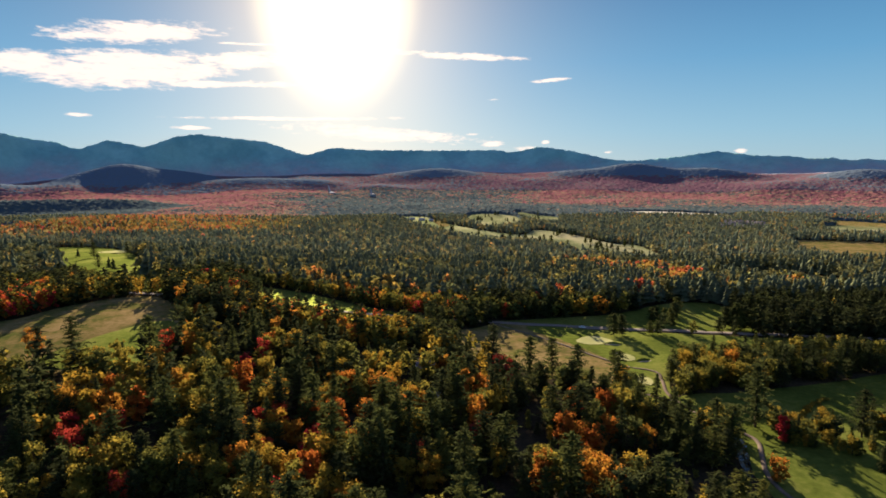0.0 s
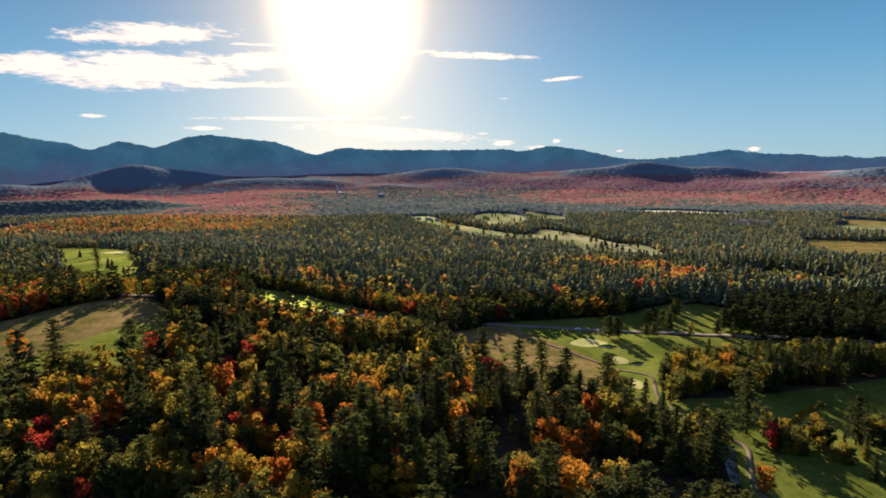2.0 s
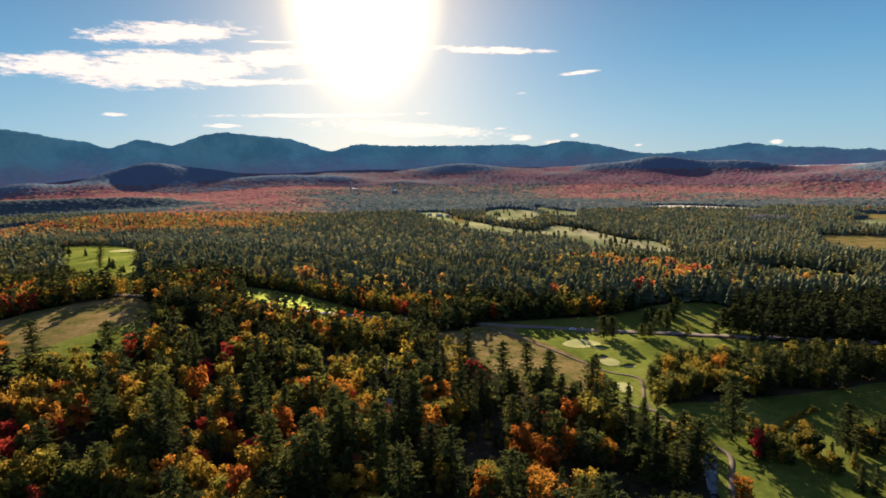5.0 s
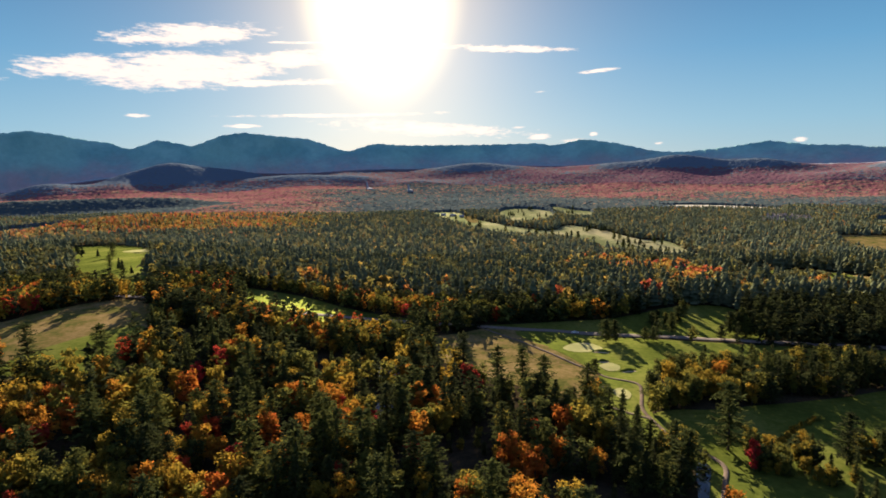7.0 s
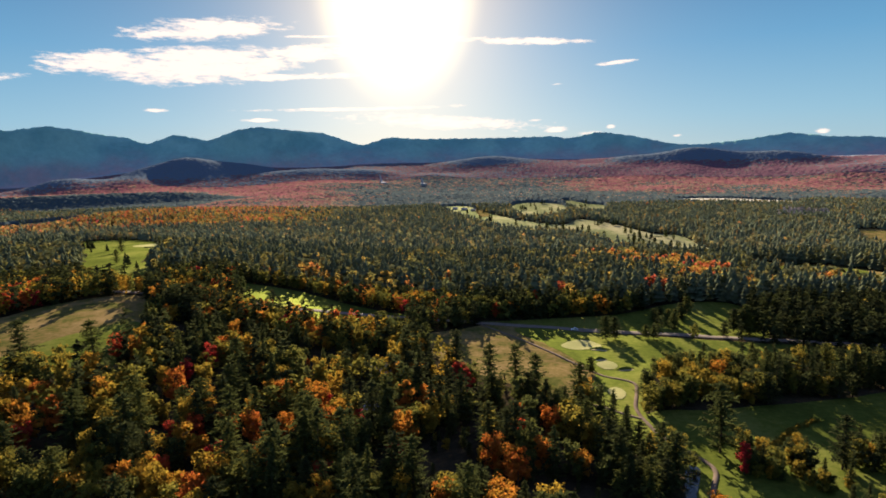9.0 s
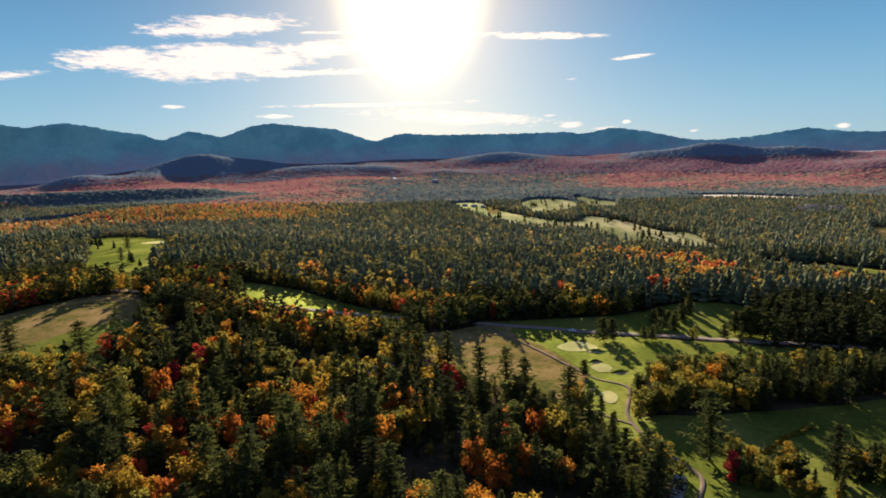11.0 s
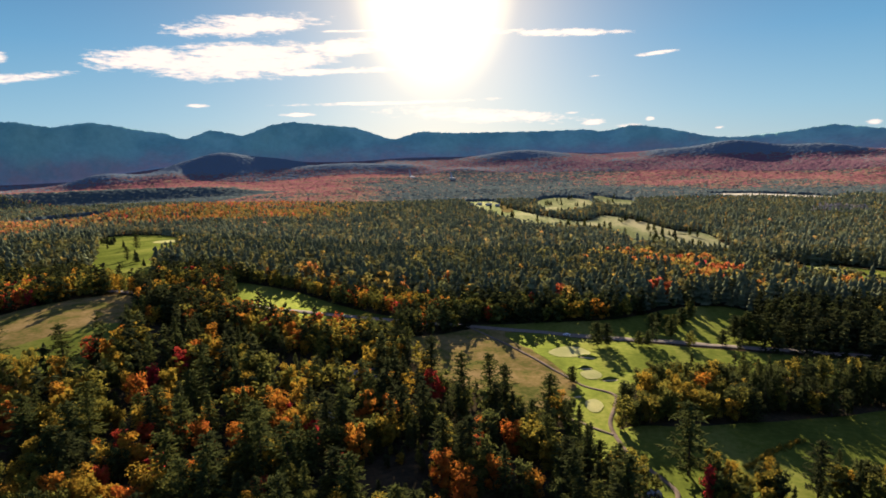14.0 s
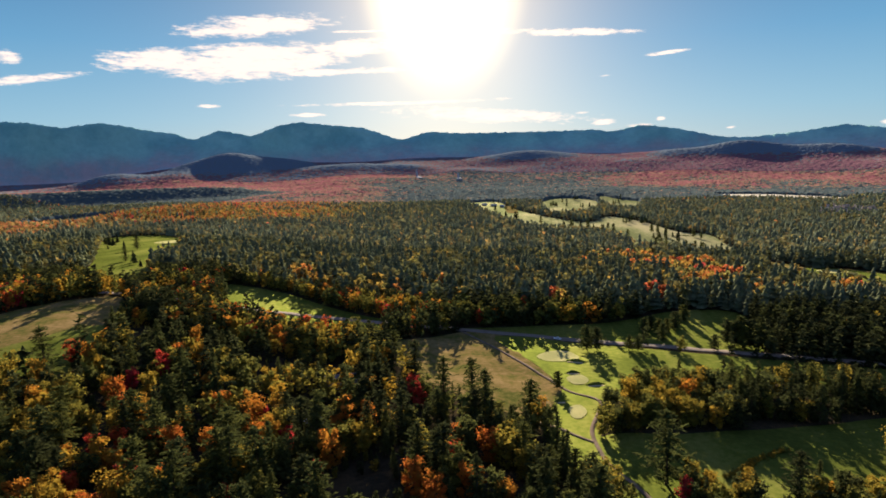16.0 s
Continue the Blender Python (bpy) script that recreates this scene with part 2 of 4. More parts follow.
# low hills before the range: azimuth and distance of the top, height, half widths across and along, in degrees and metres
HILLS = [(-27.4, 3720, 96, 3.1, 260), (-23.0, 3860, 44, 3.0, 220), (-31.0, 3650, 24, 2.0, 200), (-36.6, 3480, 52, 3.0, 200), (-31.5, 3380, 20, 2.2, 180), (-0.5, 3900, 54, 4.4, 230), (-6.2, 3330, 26, 2.6, 160), (-17.0, 3560, 34, 5.0, 220), (-11.5, 3480, 22, 2.5, 160),
         (17.2, 3930, 74, 3.3, 190), (23.2, 3930, 54, 3.2, 190), (11.5, 3930, 26, 2.6, 190), (34.0, 3800, 52, 3.4, 220), (8.5, 3620, 22, 4.0, 220), (28.5, 3450, 20, 4.0, 200),
         (-14.0, 2900, 22, 7.0, 300)]
# how high the red-wooded piedmont rises towards the range, by azimuth
PIEDMONT = [(-60, 0.15), (-39, 0.22), (-35, 0.55), (-31, 0.86), (-20, 0.86), (-9, 0.98), (6, 1.0), (16, 0.98), (28, 0.86), (36, 1.0), (60, 1.0)]


def hill_height(az, r):
    return sum(h * np.exp(-((az - a) / wa) ** 2 - ((r - d) / wr) ** 2) for a, d, h, wa, wr in HILLS)


def land(x, y):
    """Height of the ground."""
    x, y = np.asarray(x, float), np.asarray(y, float)
    z = -4 - 21 * smooth(480, 900, y) + 26 * np.exp(-((x + 190) / 140) ** 2 - ((y - 360) / 220) ** 2) + 24 * np.exp(-((x + 450) / 250) ** 2 - ((y - 700) / 300) ** 2)
    r, az = np.hypot(x, y), np.degrees(np.arctan2(x, y))
    z = z + hill_height(az, r)
    z = z + wave(x, y, 260, 1.0) * (1.0 + 9.0 * smooth(700, 2500, r)) * smooth(60, 500, np.abs(x) + np.abs(y - 300))
    z = z + (wave(x, y, 9, 4.0) * 0.32 + wave(x, y, 21, 1.5) * 0.5) * smooth(90, 130, x + 0 * y + 110 * smooth(300, 340, y)) * (1 - smooth(600, 800, r))
    # a wooded step to the west, with a low swell before it
    west = 1 - smooth(-28, -20, az)
    z = z + west * (35 * smooth(2290, 2475, r) * (1 - smooth(2480, 3100, r)) + 17 * np.exp(-((r - 1650) / 170) ** 2) * smooth(-47, -43, az)) + (1 - west) * 14 * np.exp(-((az + 17) / 7) ** 2 - ((r - 2450) / 380) ** 2)
    rise = np.clip((r - 2850) / 1150, 0, 1.25)
    z = z + 108 * np.interp(az, *np.array(PIEDMONT).T) * np.where(rise < 1, rise ** 1.15, 1 + 0.5 * (rise - 1))
    basin = np.exp(-((x + 1060) / 130) ** 4 - ((y - 1400) / 210) ** 4)
    return z * (1 - basin) - 27 * basin


def mesh_object(name, verts, faces, mat, smooth_faces=False):
    me = bpy.data.meshes.new(name)
    me.from_pydata(verts, [], faces)
    me.materials.append(mat)
    if smooth_faces:
        me.polygons.foreach_set("use_smooth", [True] * len(me.polygons))
    return new(name, me)


def sheet(name, xs, ys, zf, mat):
    """A grid over the lines xs and ys, with heights from zf."""
    gx, gy = np.meshgrid(xs, ys)
    v = np.stack([gx.ravel(), gy.ravel(), zf(gx, gy).ravel()], 1)
    n, m = len(xs), len(ys)
    i = (np.arange(m - 1)[:, None] * n + np.arange(n - 1)[None, :]).ravel()
    f = np.stack([i, i + 1, i + n + 1, i + n], 1)
    return mesh_object(name, v.tolist(), f.tolist(), mat, True)


_u = np.sinh(np.linspace(-4.6, 4.6, 261)) / np.sinh(4.6) * 4850
tagged(sheet("ground", _u + 60, _u + 300, land, M_FLOOR), "dark brown leaf-strewn forest floor under the trees", "ground", kind="structure")

# the range's skyline: azimuth and elevation of its tops and saddles, in degrees
SKYLINE = [(-60, 2.6), (-50, 3.1), (-46, 3.2), (-44, 3.46), (-42, 3.36), (-40, 2.98), (-37.4, 3.4), (-35.3, 3.1), (-33.6, 2.72), (-31.8, 2.5), (-30.4, 1.92), (-28.2, 2.76), (-25.5, 2.2), (-23.2, 3.1),
           (-21.4, 3.38), (-18.5, 3.05), (-15.8, 2.8), (-12.4, 1.6), (-9.9, 2.32), (-7.0, 2.1), (0.9, 2.04), (5.1, 2.08), (6.4, 1.82), (9.0, 2.36), (12.0, 1.9), (15.2, 1.13), (17.2, 1.0), (20.9, 1.31),
           (23.9, 1.76), (27.0, 1.32), (29.4, 1.25), (31.0, 1.0), (32.1, 1.12), (33.3, 0.85), (34.5, 0.96), (36, 0.8), (42, 1.2), (56, 1.5)]


def range_height(az, r):
    ka, ke = np.array(SKYLINE).T
    g = np.linspace(-62, 58, 1201)
    e = np.interp(g, ka, ke)
    e = np.convolve(np.pad(e, 6, "edge"), np.hanning(15)[1:-1] / np.hanning(15).sum(), "valid")
    el = np.interp(az, g, e) + 0.025 * np.sin(az * 5.9 + np.sin(az * 2.3)) + 0.015 * np.sin(az * 13.1 + 1.0)
    crest = 4620 + 60 * np.sin(az * 0.35) + 40 * np.sin(az * 1.1)
    top = 105 + crest * np.tan(np.radians(el))
    spur = wave(az * 62 + r * 0.6, r * 0.6, 230, 2.0) * 0.7 + wave(az * 62 - r * 0.5, r * 0.7, 90, 0.7) * 0.16
    t = np.clip((r - 4400) / (crest - 4400), 0, 1)
    back = np.clip((r - crest) / 260, 0, 1)
    up = t ** (1.1 + 0.42 * spur)
    a = np.radians(az)
    foot = land(r * np.sin(a), r * np.cos(a)) + 7 - 20 * (1 - smooth(4120, 4160, r))
    return foot + (top - foot) * (up * (1 + 0.30 * spur * np.sin(np.pi * t))) * (1 - 0.35 * back ** 1.5)


def mountains():
    az, r = np.meshgrid(np.linspace(-58, 54, 760), np.linspace(4120, 4860, 60))
    z = range_height(az, r)
    a = np.radians(az)
    v = np.stack([(r * np.sin(a)).ravel(), (r * np.cos(a)).ravel(), z.ravel()], 1)
    m, n = az.shape
    i = (np.arange(m - 1)[:, None] * n + np.arange(n - 1)[None, :]).ravel()
    f = np.stack([i, i + 1, i + n + 1, i + n], 1)
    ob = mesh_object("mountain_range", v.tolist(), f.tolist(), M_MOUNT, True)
    tagged(ob, "wooded mountain range, tinted blue-grey for haze, with reddish lower slopes", "mountains", kind="structure")


mountains()

# ---- clearings ----
from mathutils.geometry import delaunay_2d_cdt

CLEAR = [np.array([(-18, 305), (3, 305), (3, 323), (-18, 323)], float), np.array([(-10, 258), (2, 258), (2, 277), (-10, 277)], float)]


def rounded(points, steps=4, closed=True):
    """A smooth line through the corners given."""
    p = np.array(points, float)
    out, n = [], len(p)
    for i in range(n if closed else n - 1):
        g = [p[(i + j) % n] if closed else p[min(max(i + j, 0), n - 1)] for j in (-1, 0, 1, 2)]
        for s in range(steps):
            t = s / steps
            out.append(0.5 * (2 * g[1] + (g[2] - g[0]) * t + (2 * g[0] - 5 * g[1] + 4 * g[2] - g[3]) * t * t + (3 * g[1] - g[0] - 3 * g[2] + g[3]) * t ** 3))
    if not closed:
        out.append(p[-1])
    return np.array(out)


def inside(poly, x, y):
    x, y = np.asarray(x, float), np.asarray(y, float)
    hit = np.zeros(x.shape, bool)
    a, b = poly, np.roll(poly, -1, 0)
    for (x0, y0), (x1, y1) in zip(a, b):
        if y0 != y1:
            hit ^= ((y0 > y) != (y1 > y)) & (x < (x1 - x0) * (y - y0) / (y1 - y0) + x0)
    return hit


def patch(name, outline, lift, mat, label, cell=6.0, clear=True, category="grass", level=None, steps=4, zf=None):
    """A sheet laid over the ground within an outline."""
    edge = rounded(outline, steps)
    if clear:
        CLEAR.append(edge)
    lo, hi = edge.min(0), edge.max(0)
    gx, gy = np.meshgrid(np.arange(lo[0], hi[0], cell), np.arange(lo[1], hi[1], cell))
    gx, gy = gx.ravel(), gy.ravel()
    keep = inside(edge, gx, gy)
    pts = [Vector(q) for q in edge] + [Vector((a, b)) for a, b in zip(gx[keep], gy[keep])]
    v, _, f, *_ = delaunay_2d_cdt(pts, [], [list(range(len(edge)))], 1, 1e-4)
    xy = np.array([tuple(q) for q in v])
    z = (np.full(len(xy), level) if level is not None else land(xy[:, 0], xy[:, 1])) + lift
    if zf is not None:
        z = z + zf(xy[:, 0], xy[:, 1])
    ob = mesh_object(name, np.column_stack([xy, z]).tolist(), f, mat, True)
    return tagged(ob, label, category, kind="structure")


def strip(name, line, width, lift, mat, label, category):
    """A road or path of even width along a line."""
    c = rounded(line, 6, closed=False)
    d = np.gradient(c, axis=0)
    d /= np.linalg.norm(d, axis=1)[:, None]
    side = np.stack([-d[:, 1], d[:, 0]], 1) * width / 2
    rows = [c + side * s for s in (-1, -0.9, 0, 0.9, 1)]
    up = (-0.15, 0, 0.06, 0, -0.15)
    v = [(x, y, z + lift + u) for r_, u in zip(rows, up) for (x, y), z in zip(r_, land(r_[:, 0], r_[:, 1]))]
    n = len(c)
    f = [(j * n + i, j * n + i + 1, (j + 1) * n + i + 1, (j + 1) * n + i) for j in range(4) for i in range(n - 1)]
    f = [q[::-1] for q in f]
    CLEAR.append(np.concatenate([c + side * 1.5, (c - side * 1.5)[::-1]]))
    return tagged(mesh_object(name, v, f, mat, True), label, category, kind="structure")


G = "sunlit mown green golf fairway with long shadows"
D = "pale green far golf fairway between dark woods"
patch("fairway_north", [(20, 430), (38, 432), (64, 438), (86, 446), (126, 456), (148, 470), (174, 490), (206, 500), (226, 484), (214, 405), (170, 409), (122, 417), (60, 428)], 0.15, M_GRASS, G)
patch("rough_west", [(-4, 384), (19, 404), (40, 423), (62, 421), (90, 375), (102, 345), (98, 315), (92, 290), (76, 300), (47, 320), (15, 344)], 0.12, M_ROUGH, "brown dry rough grass beside the fairway", cell=4)
patch("fairway_main", [(58, 418), (122, 408), (192, 394), (250, 384), (300, 374), (300, 352), (230, 352), (179, 354), (160, 344), (140, 338), (126, 328), (120, 312), (113, 291), (117, 266), (124, 240), (112, 236), (102, 244), (97, 262), (90, 285), (94, 312), (98, 335), (86, 365)], 0.2, M_GRASS, G, cell=4)
patch("fairway_south", [(110, 270), (114, 284), (124, 289), (146, 290), (181, 299), (215, 310), (240, 318), (280, 330), (270, 240), (210, 180), (150, 160), (114, 170), (110, 190), (112, 215), (118, 245)], 0.13, M_GRASS, G)
patch("fairway_west", [(-150, 462), (-134, 468), (-97, 462), (-69, 448), (-32, 436), (-8, 432), (-16, 396), (-43, 386), (-62, 382), (-90, 384), (-116, 398)], 0.15, M_GRASS, G)
patch("field_west", [(-300, 330), (-247, 345), (-235, 366), (-203, 394), (-175, 384), (-140, 320), (-128, 278), (-148, 270), (-165, 262), (-193, 248), (-250, 250)], 0.15, M_ROUGH, "tan and green hayfield on the hillside")
patch("fairway_far_west", [(-700, 1020), (-640, 1070), (-540, 1000), (-400, 790), (-310, 650), (-280, 561), (-190, 425), (-222, 425), (-310, 498), (-370, 590), (-470, 720)], 0.2, M_GRASS, "sunlit green fairway between dark woods", cell=12)
patch("fairway_far", [(-137, 1792), (-58, 1823), (14, 1560), (77, 1398), (165, 1283), (214, 1392), (267, 1309), (307, 1126), (348, 1088), (343, 957), (352, 887), (312, 812), (280, 900), (230, 935), (200, 1035), (158, 1110), (84, 1168), (8, 1285), (-54, 1480)], 0.3, M_MEADOW, D, cell=20)
patch("fairway_far_b", [(71, 1825), (137, 1927), (223, 1845), (190, 1520), (96, 1430)], 0.3, M_MEADOW, D, cell=20)
patch("fairway_far_c", [(238, 1982), (291, 1901), (339, 1786), (292, 1560), (240, 1640)], 0.3, M_MEADOW, D, cell=20)
patch("rough_far", [(118, 1150), (122, 1200), (182, 1196), (202, 1130), (206, 1072), (166, 1090)], 0.7, M_ROUGH, "brown dry rough beside the far fairway", cell=15, clear=False)
patch("rough_far_b", [(-30, 1735), (-4, 1700), (18, 1490), (-6, 1480)], 0.7, M_ROUGH, "brown dry rough beside the far fairway", cell=20, clear=False)
patch("rough_east", [(336, 814), (358, 804), (372, 748), (403, 745), (430, 690), (412, 600), (352, 540), (340, 556), (330, 600), (306, 610), (300, 660)], 0.3, M_ROUGH, "brown and green golf rough between dark woods", cell=12)
patch("fairway_east", [(338, 690), (352, 735), (385, 752), (408, 715), (420, 680), (400, 640), (360, 640)], 0.5, M_GRASS, G, cell=8, clear=False)
patch("green_far_west", [(-500, 900), (-478, 925), (-450, 880), (-440, 830), (-462, 825), (-488, 860)], 0.6, M_GREEN, "pale close-mown putting green", cell=6, clear=False)
patch("green_east", [(362, 715), (380, 735), (392, 715), (378, 698)], 0.75, M_GREEN, "pale close-mown putting green", cell=4, clear=False)
patch("field_west_green", [(-158, 336), (-146, 330), (-134, 296), (-132, 276), (-160, 264), (-185, 268), (-178, 300)], 0.35, M_GRASS, "bright green end of the hayfield", cell=5, clear=False)
patch("field_east", [(659, 1149), (711, 1147), (800, 1098), (860, 1060), (640, 800), (620, 850), (590, 910), (592, 990)], 0.3, M_ROUGH, "tan mown hayfield among dark woods", cell=20)
patch("field_east_b", [(874, 1418), (1001, 1508), (1047, 1441), (1110, 1390), (920, 1160), (850, 1190), (800, 1230)], 0.3, M_MEADOW, "green meadow among dark woods", cell=25)
patch("field_east_c", [(1034, 1675), (1122, 1692), (1167, 1609), (1250, 1540), (1070, 1360), (980, 1370), (945, 1420)], 0.3, M_ROUGH, "tan mown hayfield among dark woods", cell=25)
# no field: an added pale sheet for the mist and glint there
patch("lake_mist_strip", [(565, 2023), (728, 1985), (858, 1795), (800, 1690), (700, 1760), (590, 1860)], 1.0, M_PALE, "pale strip in the valley, coloured for mist on a lake", cell=25)
patch("green_a", [(85, 381), (93, 392), (104, 392), (109, 382), (104, 376), (91, 374)], 0.35, M_GREEN, "pale close-mown putting green", cell=2, clear=False)
patch("green_b", [(101, 349), (108, 354), (112, 348), (110, 342), (104, 341)], 0.35, M_GREEN, "pale close-mown putting green", cell=2, clear=False)
patch("green_c", [(101, 311), (106, 315), (109, 308), (106, 300), (102, 301)], 0.35, M_GREEN, "pale close-mown putting green", cell=2, clear=False)
patch("lake_west", [(-1110, 1215), (-1180, 1400), (-1150, 1560), (-1040, 1590), (-965, 1500), (-955, 1330), (-1010, 1210)], 0.6, M_LAKE, "pale distant lake among autumn woods", cell=30, category="lake", level=-26.5)
patch("pond", [(117, 237), (121, 235), (116, 221), (110, 206), (108, 207), (112, 222)], 0.32, M_LAKE, "dark still pond at the fairway's edge", cell=4, category="pond")
strip("road", [(-260, 420), (-180, 402), (-104, 406), (-75, 414), (-32, 423), (6, 427), (48, 426), (97, 418), (145, 410), (197, 401), (252, 392), (320, 378), (420, 370)], 6.8, 0.45, M_ASPHALT, "grey two-lane asphalt road past the golf course", "road")
strip("dirt_path", [(34, 424), (46, 411), (69, 380), (89, 351), (102, 331), (115, 321), (114, 308), (110, 290), (111, 275), (115, 258), (122, 246), (126, 235), (121, 221), (116, 208), (115, 196), (119, 178)], 1.8, 0.4, M_DIRT, "brown dirt cart path winding across the grass", "path")

strip("dirt_path_branch", [(110, 278), (103, 283), (96, 289), (86, 293)], 1.8, 0.42, M_DIRT, "narrow dirt path leading off to the wood", "path")


def part(name, verts, faces, mat, parent=None, label=""):
    ob = mesh_object(name, verts, faces, mat)
    ob.parent = parent
    if label:
        ob["label"] = label
    return ob


def dome(lx, ly, h, nx=14, ny=8, dip=0.0):
    """A low grassy hump with a wavy rim; dip hollows its middle."""
    v, f = [], []
    for j in range(ny + 1):
        for i in range(nx):
            a, q = 2 * math.pi * i / nx, j / ny
            wob = 1 + 0.10 * math.sin(3 * a + lx) + 0.06 * math.sin(5 * a)
            v.append((lx / 2 * q * wob * math.cos(a), ly / 2 * q * wob * math.sin(a), h * (math.cos(math.pi * q) * 0.5 + 0.5) - dip * math.exp(-(q / 0.5) ** 2) - 0.35 * (q == 1)))
    for j in range(ny):
        for i in range(nx):
            k = (i + 1) % nx
            f.append((j * nx + i, (j + 1) * nx + i, (j + 1) * nx + k, j * nx + k))
    return v, f


def bunker(x, y, lx, turn, h=1.3):
    """A sand bunker with a raised grass lip behind it."""
    root = new("sand_bunker")
    root.matrix_world = pose(x, y, float(land(x, y)) + 0.35, 0, 0, turn)
    part("grass_lip", *dome(lx, 3.4, h), M_GRASS, root)
    v, f = dome(lx * 0.8, 1.6, 0.2)
    part("sand", [(a, b - 2.2, c) for a, b, c in v], f, M_SAND, root, "pale raked bunker sand")
    tagged(root, "pale sand bunker with a dark grass lip beside the green", "bunker", group="bunkers of the course")


M_SAND = surface("bunker_sand", [(0, (0.36, 0.29, 0.16)), (1, (0.46, 0.38, 0.23))], 0.3, 2.0)
for bx, by, bl, bt in ((101, 394, 6, -6), (107, 375, 13, -12), (104, 357, 9, 10), (115, 342, 12, 14), (97, 318, 6, 20), (-430, 800, 16, 30), (-500, 940, 18, 30), (245, 979, 24, 4), (306, 1068, 26, -6), (199, 935, 18, 0)):
    bunker(bx, by, bl, bt)
tagged(mesh_object("roadside_bank", [(a + 150, b + 416, c + float(land(150, 416)) + 0.2) for a, b, c in dome(34, 7, 2.2, 24, 8)[0]], dome(34, 7, 2.2, 24, 8)[1], M_GRASS, True), "low grassy bank beside the road", "bank", kind="structure")
# ---- trees ----


def cards(centre, normal, length, width, rng, along=None):
    """Leaf cards: pointed quads about the centres, lying across the normals. Returns vertices and triangles."""
    n = len(centre)
    nrm = normal / np.linalg.norm(normal, axis=1)[:, None]
    a = rng.normal(size=(n, 3)) if along is None else along
    u = a - nrm * (a * nrm).sum(1)[:, None]
    u /= np.linalg.norm(u, axis=1)[:, None] + 1e-9
    w = np.cross(nrm, u)
    length, width = np.broadcast_to(length, n)[:, None], np.broadcast_to(width, n)[:, None]
    bend = nrm * length * 0.12
    v = np.stack([centre - u * length / 2 - bend, centre + w * width / 2, centre + u * length / 2 - bend, centre - w * width / 2], 1).reshape(-1, 3)
    i = np.arange(n)[:, None] * 4
    return v, np.concatenate([i + [0, 1, 2], i + [0, 2, 3]])


def broadleaf(rng, count, size, blobs=11, tall=1.0, core=0):
    """Crown of a broad-leaved tree of height 1: clumps of leaf cards."""
    c, n = [], []
    for b in range(blobs):
        h = 0.17 + 0.70 * (b + 0.5) / blobs
        reach = 0.27 * math.sqrt(max(0.05, 1 - ((h - 0.48) / 0.50) ** 2)) / tall
        a = b * 2.4 + rng.uniform(-0.5, 0.5)
        q = reach * rng.uniform(0.25, 0.85)
        mid = np.array([q * math.cos(a), q * math.sin(a), h + rng.uniform(-0.04, 0.04)])
        rad = rng.uniform(0.085, 0.15)
        k = max(2, count // blobs)
        d = rng.normal(size=(k, 3))
        d[:, 2] = d[:, 2] * 0.8 + 0.35
        d /= np.linalg.norm(d, axis=1)[:, None]
        c.append(mid + d * rad * rng.uniform(0.55, 1.05, (k, 1)))
        n.append(d + rng.normal(size=(k, 3)) * 0.6)
        if core:
            c.append(mid + rng.normal(size=(core, 3)) * rad * 0.25 - [0, 0, rad * 0.3])
            n.append(rng.normal(size=(core, 3)))
    c, n = np.concatenate(c), np.concatenate(n)
    s = size * rng.uniform(0.7, 1.35, len(c))
    if core:
        k = max(2, count // blobs)
        s[np.arange(len(c)) % (k + core) >= k] = 0.15
    return cards(c, n, s, s * 0.8, rng)


def conifer(rng, whorls, arms, tufts, spread, droop, bare, ragged, size, taper=0.75, slim=0.44):
    """Crown of a needle tree of height 1: whorls of boughs, each a row of tufts."""
    c, n, al, s = [], [], [], []
    for w in range(whorls):
        f = (w + rng.uniform(0, 0.5)) / whorls
        h = bare + (1 - bare) * f
        reach = spread * (1 - f) ** taper * min(1, 0.55 + f * 3) * rng.uniform(1 - ragged, 1 + ragged * 0.6) + 0.012
        for b in range(arms):
            a = b * 2 * math.pi / arms + w * 1.7 + rng.uniform(-0.4, 0.4)
            far = reach * rng.uniform(1 - ragged, 1.1)
            hb = h + rng.uniform(-0.6, 0.6) * (1 - bare) / whorls
            d = np.array([math.cos(a), math.sin(a), 0])
            for t in range(tufts):
                g = (t + rng.uniform(0.5, 1.0)) / tufts
                c.append(d * far * g + [rng.normal() * 0.008, rng.normal() * 0.008, hb - droop * far * g + rng.normal() * 0.008])
                n.append([rng.normal() * 0.8, rng.normal() * 0.8, 1])
                al.append(d + [rng.normal() * 0.5, rng.normal() * 0.5, -droop + rng.normal() * 0.3])
                s.append(size * (0.75 + 0.5 * far / spread) * rng.uniform(0.8, 1.3))
    c.append(np.array([0, 0, 0.985])), n.append([1, 0.2, 0]), al.append([0, 0, 1]), s.append(0.06)
    s = np.array(s)
    return cards(np.array(c), np.array(n, float), s * 1.3, s * slim, rng, np.array(al, float))


def skirt(rng, layers, seg, spread):
    """A far needle tree of height 1: jagged cones stacked."""
    v, f = [], []
    for k in range(layers):
        lo, hi = 0.12 + 0.8 * k / layers, 0.12 + 0.8 * (k + 1.35) / layers
        v0 = len(v)
        v.append((rng.normal() * 0.01, rng.normal() * 0.01, min(hi, 1.0)))
        for i in range(seg):
            a = 2 * math.pi * (i + rng.uniform(-0.3, 0.3)) / seg
            r = spread * (1 - k / (layers + 0.3)) ** 0.7 * rng.uniform(0.6, 1.15)
            v.append((r * math.cos(a), r * math.sin(a), lo + rng.uniform(-0.05, 0.05)))
            f.append((v0, v0 + 1 + i, v0 + 1 + (i + 1) % seg))
    return np.array(v), np.array(f)


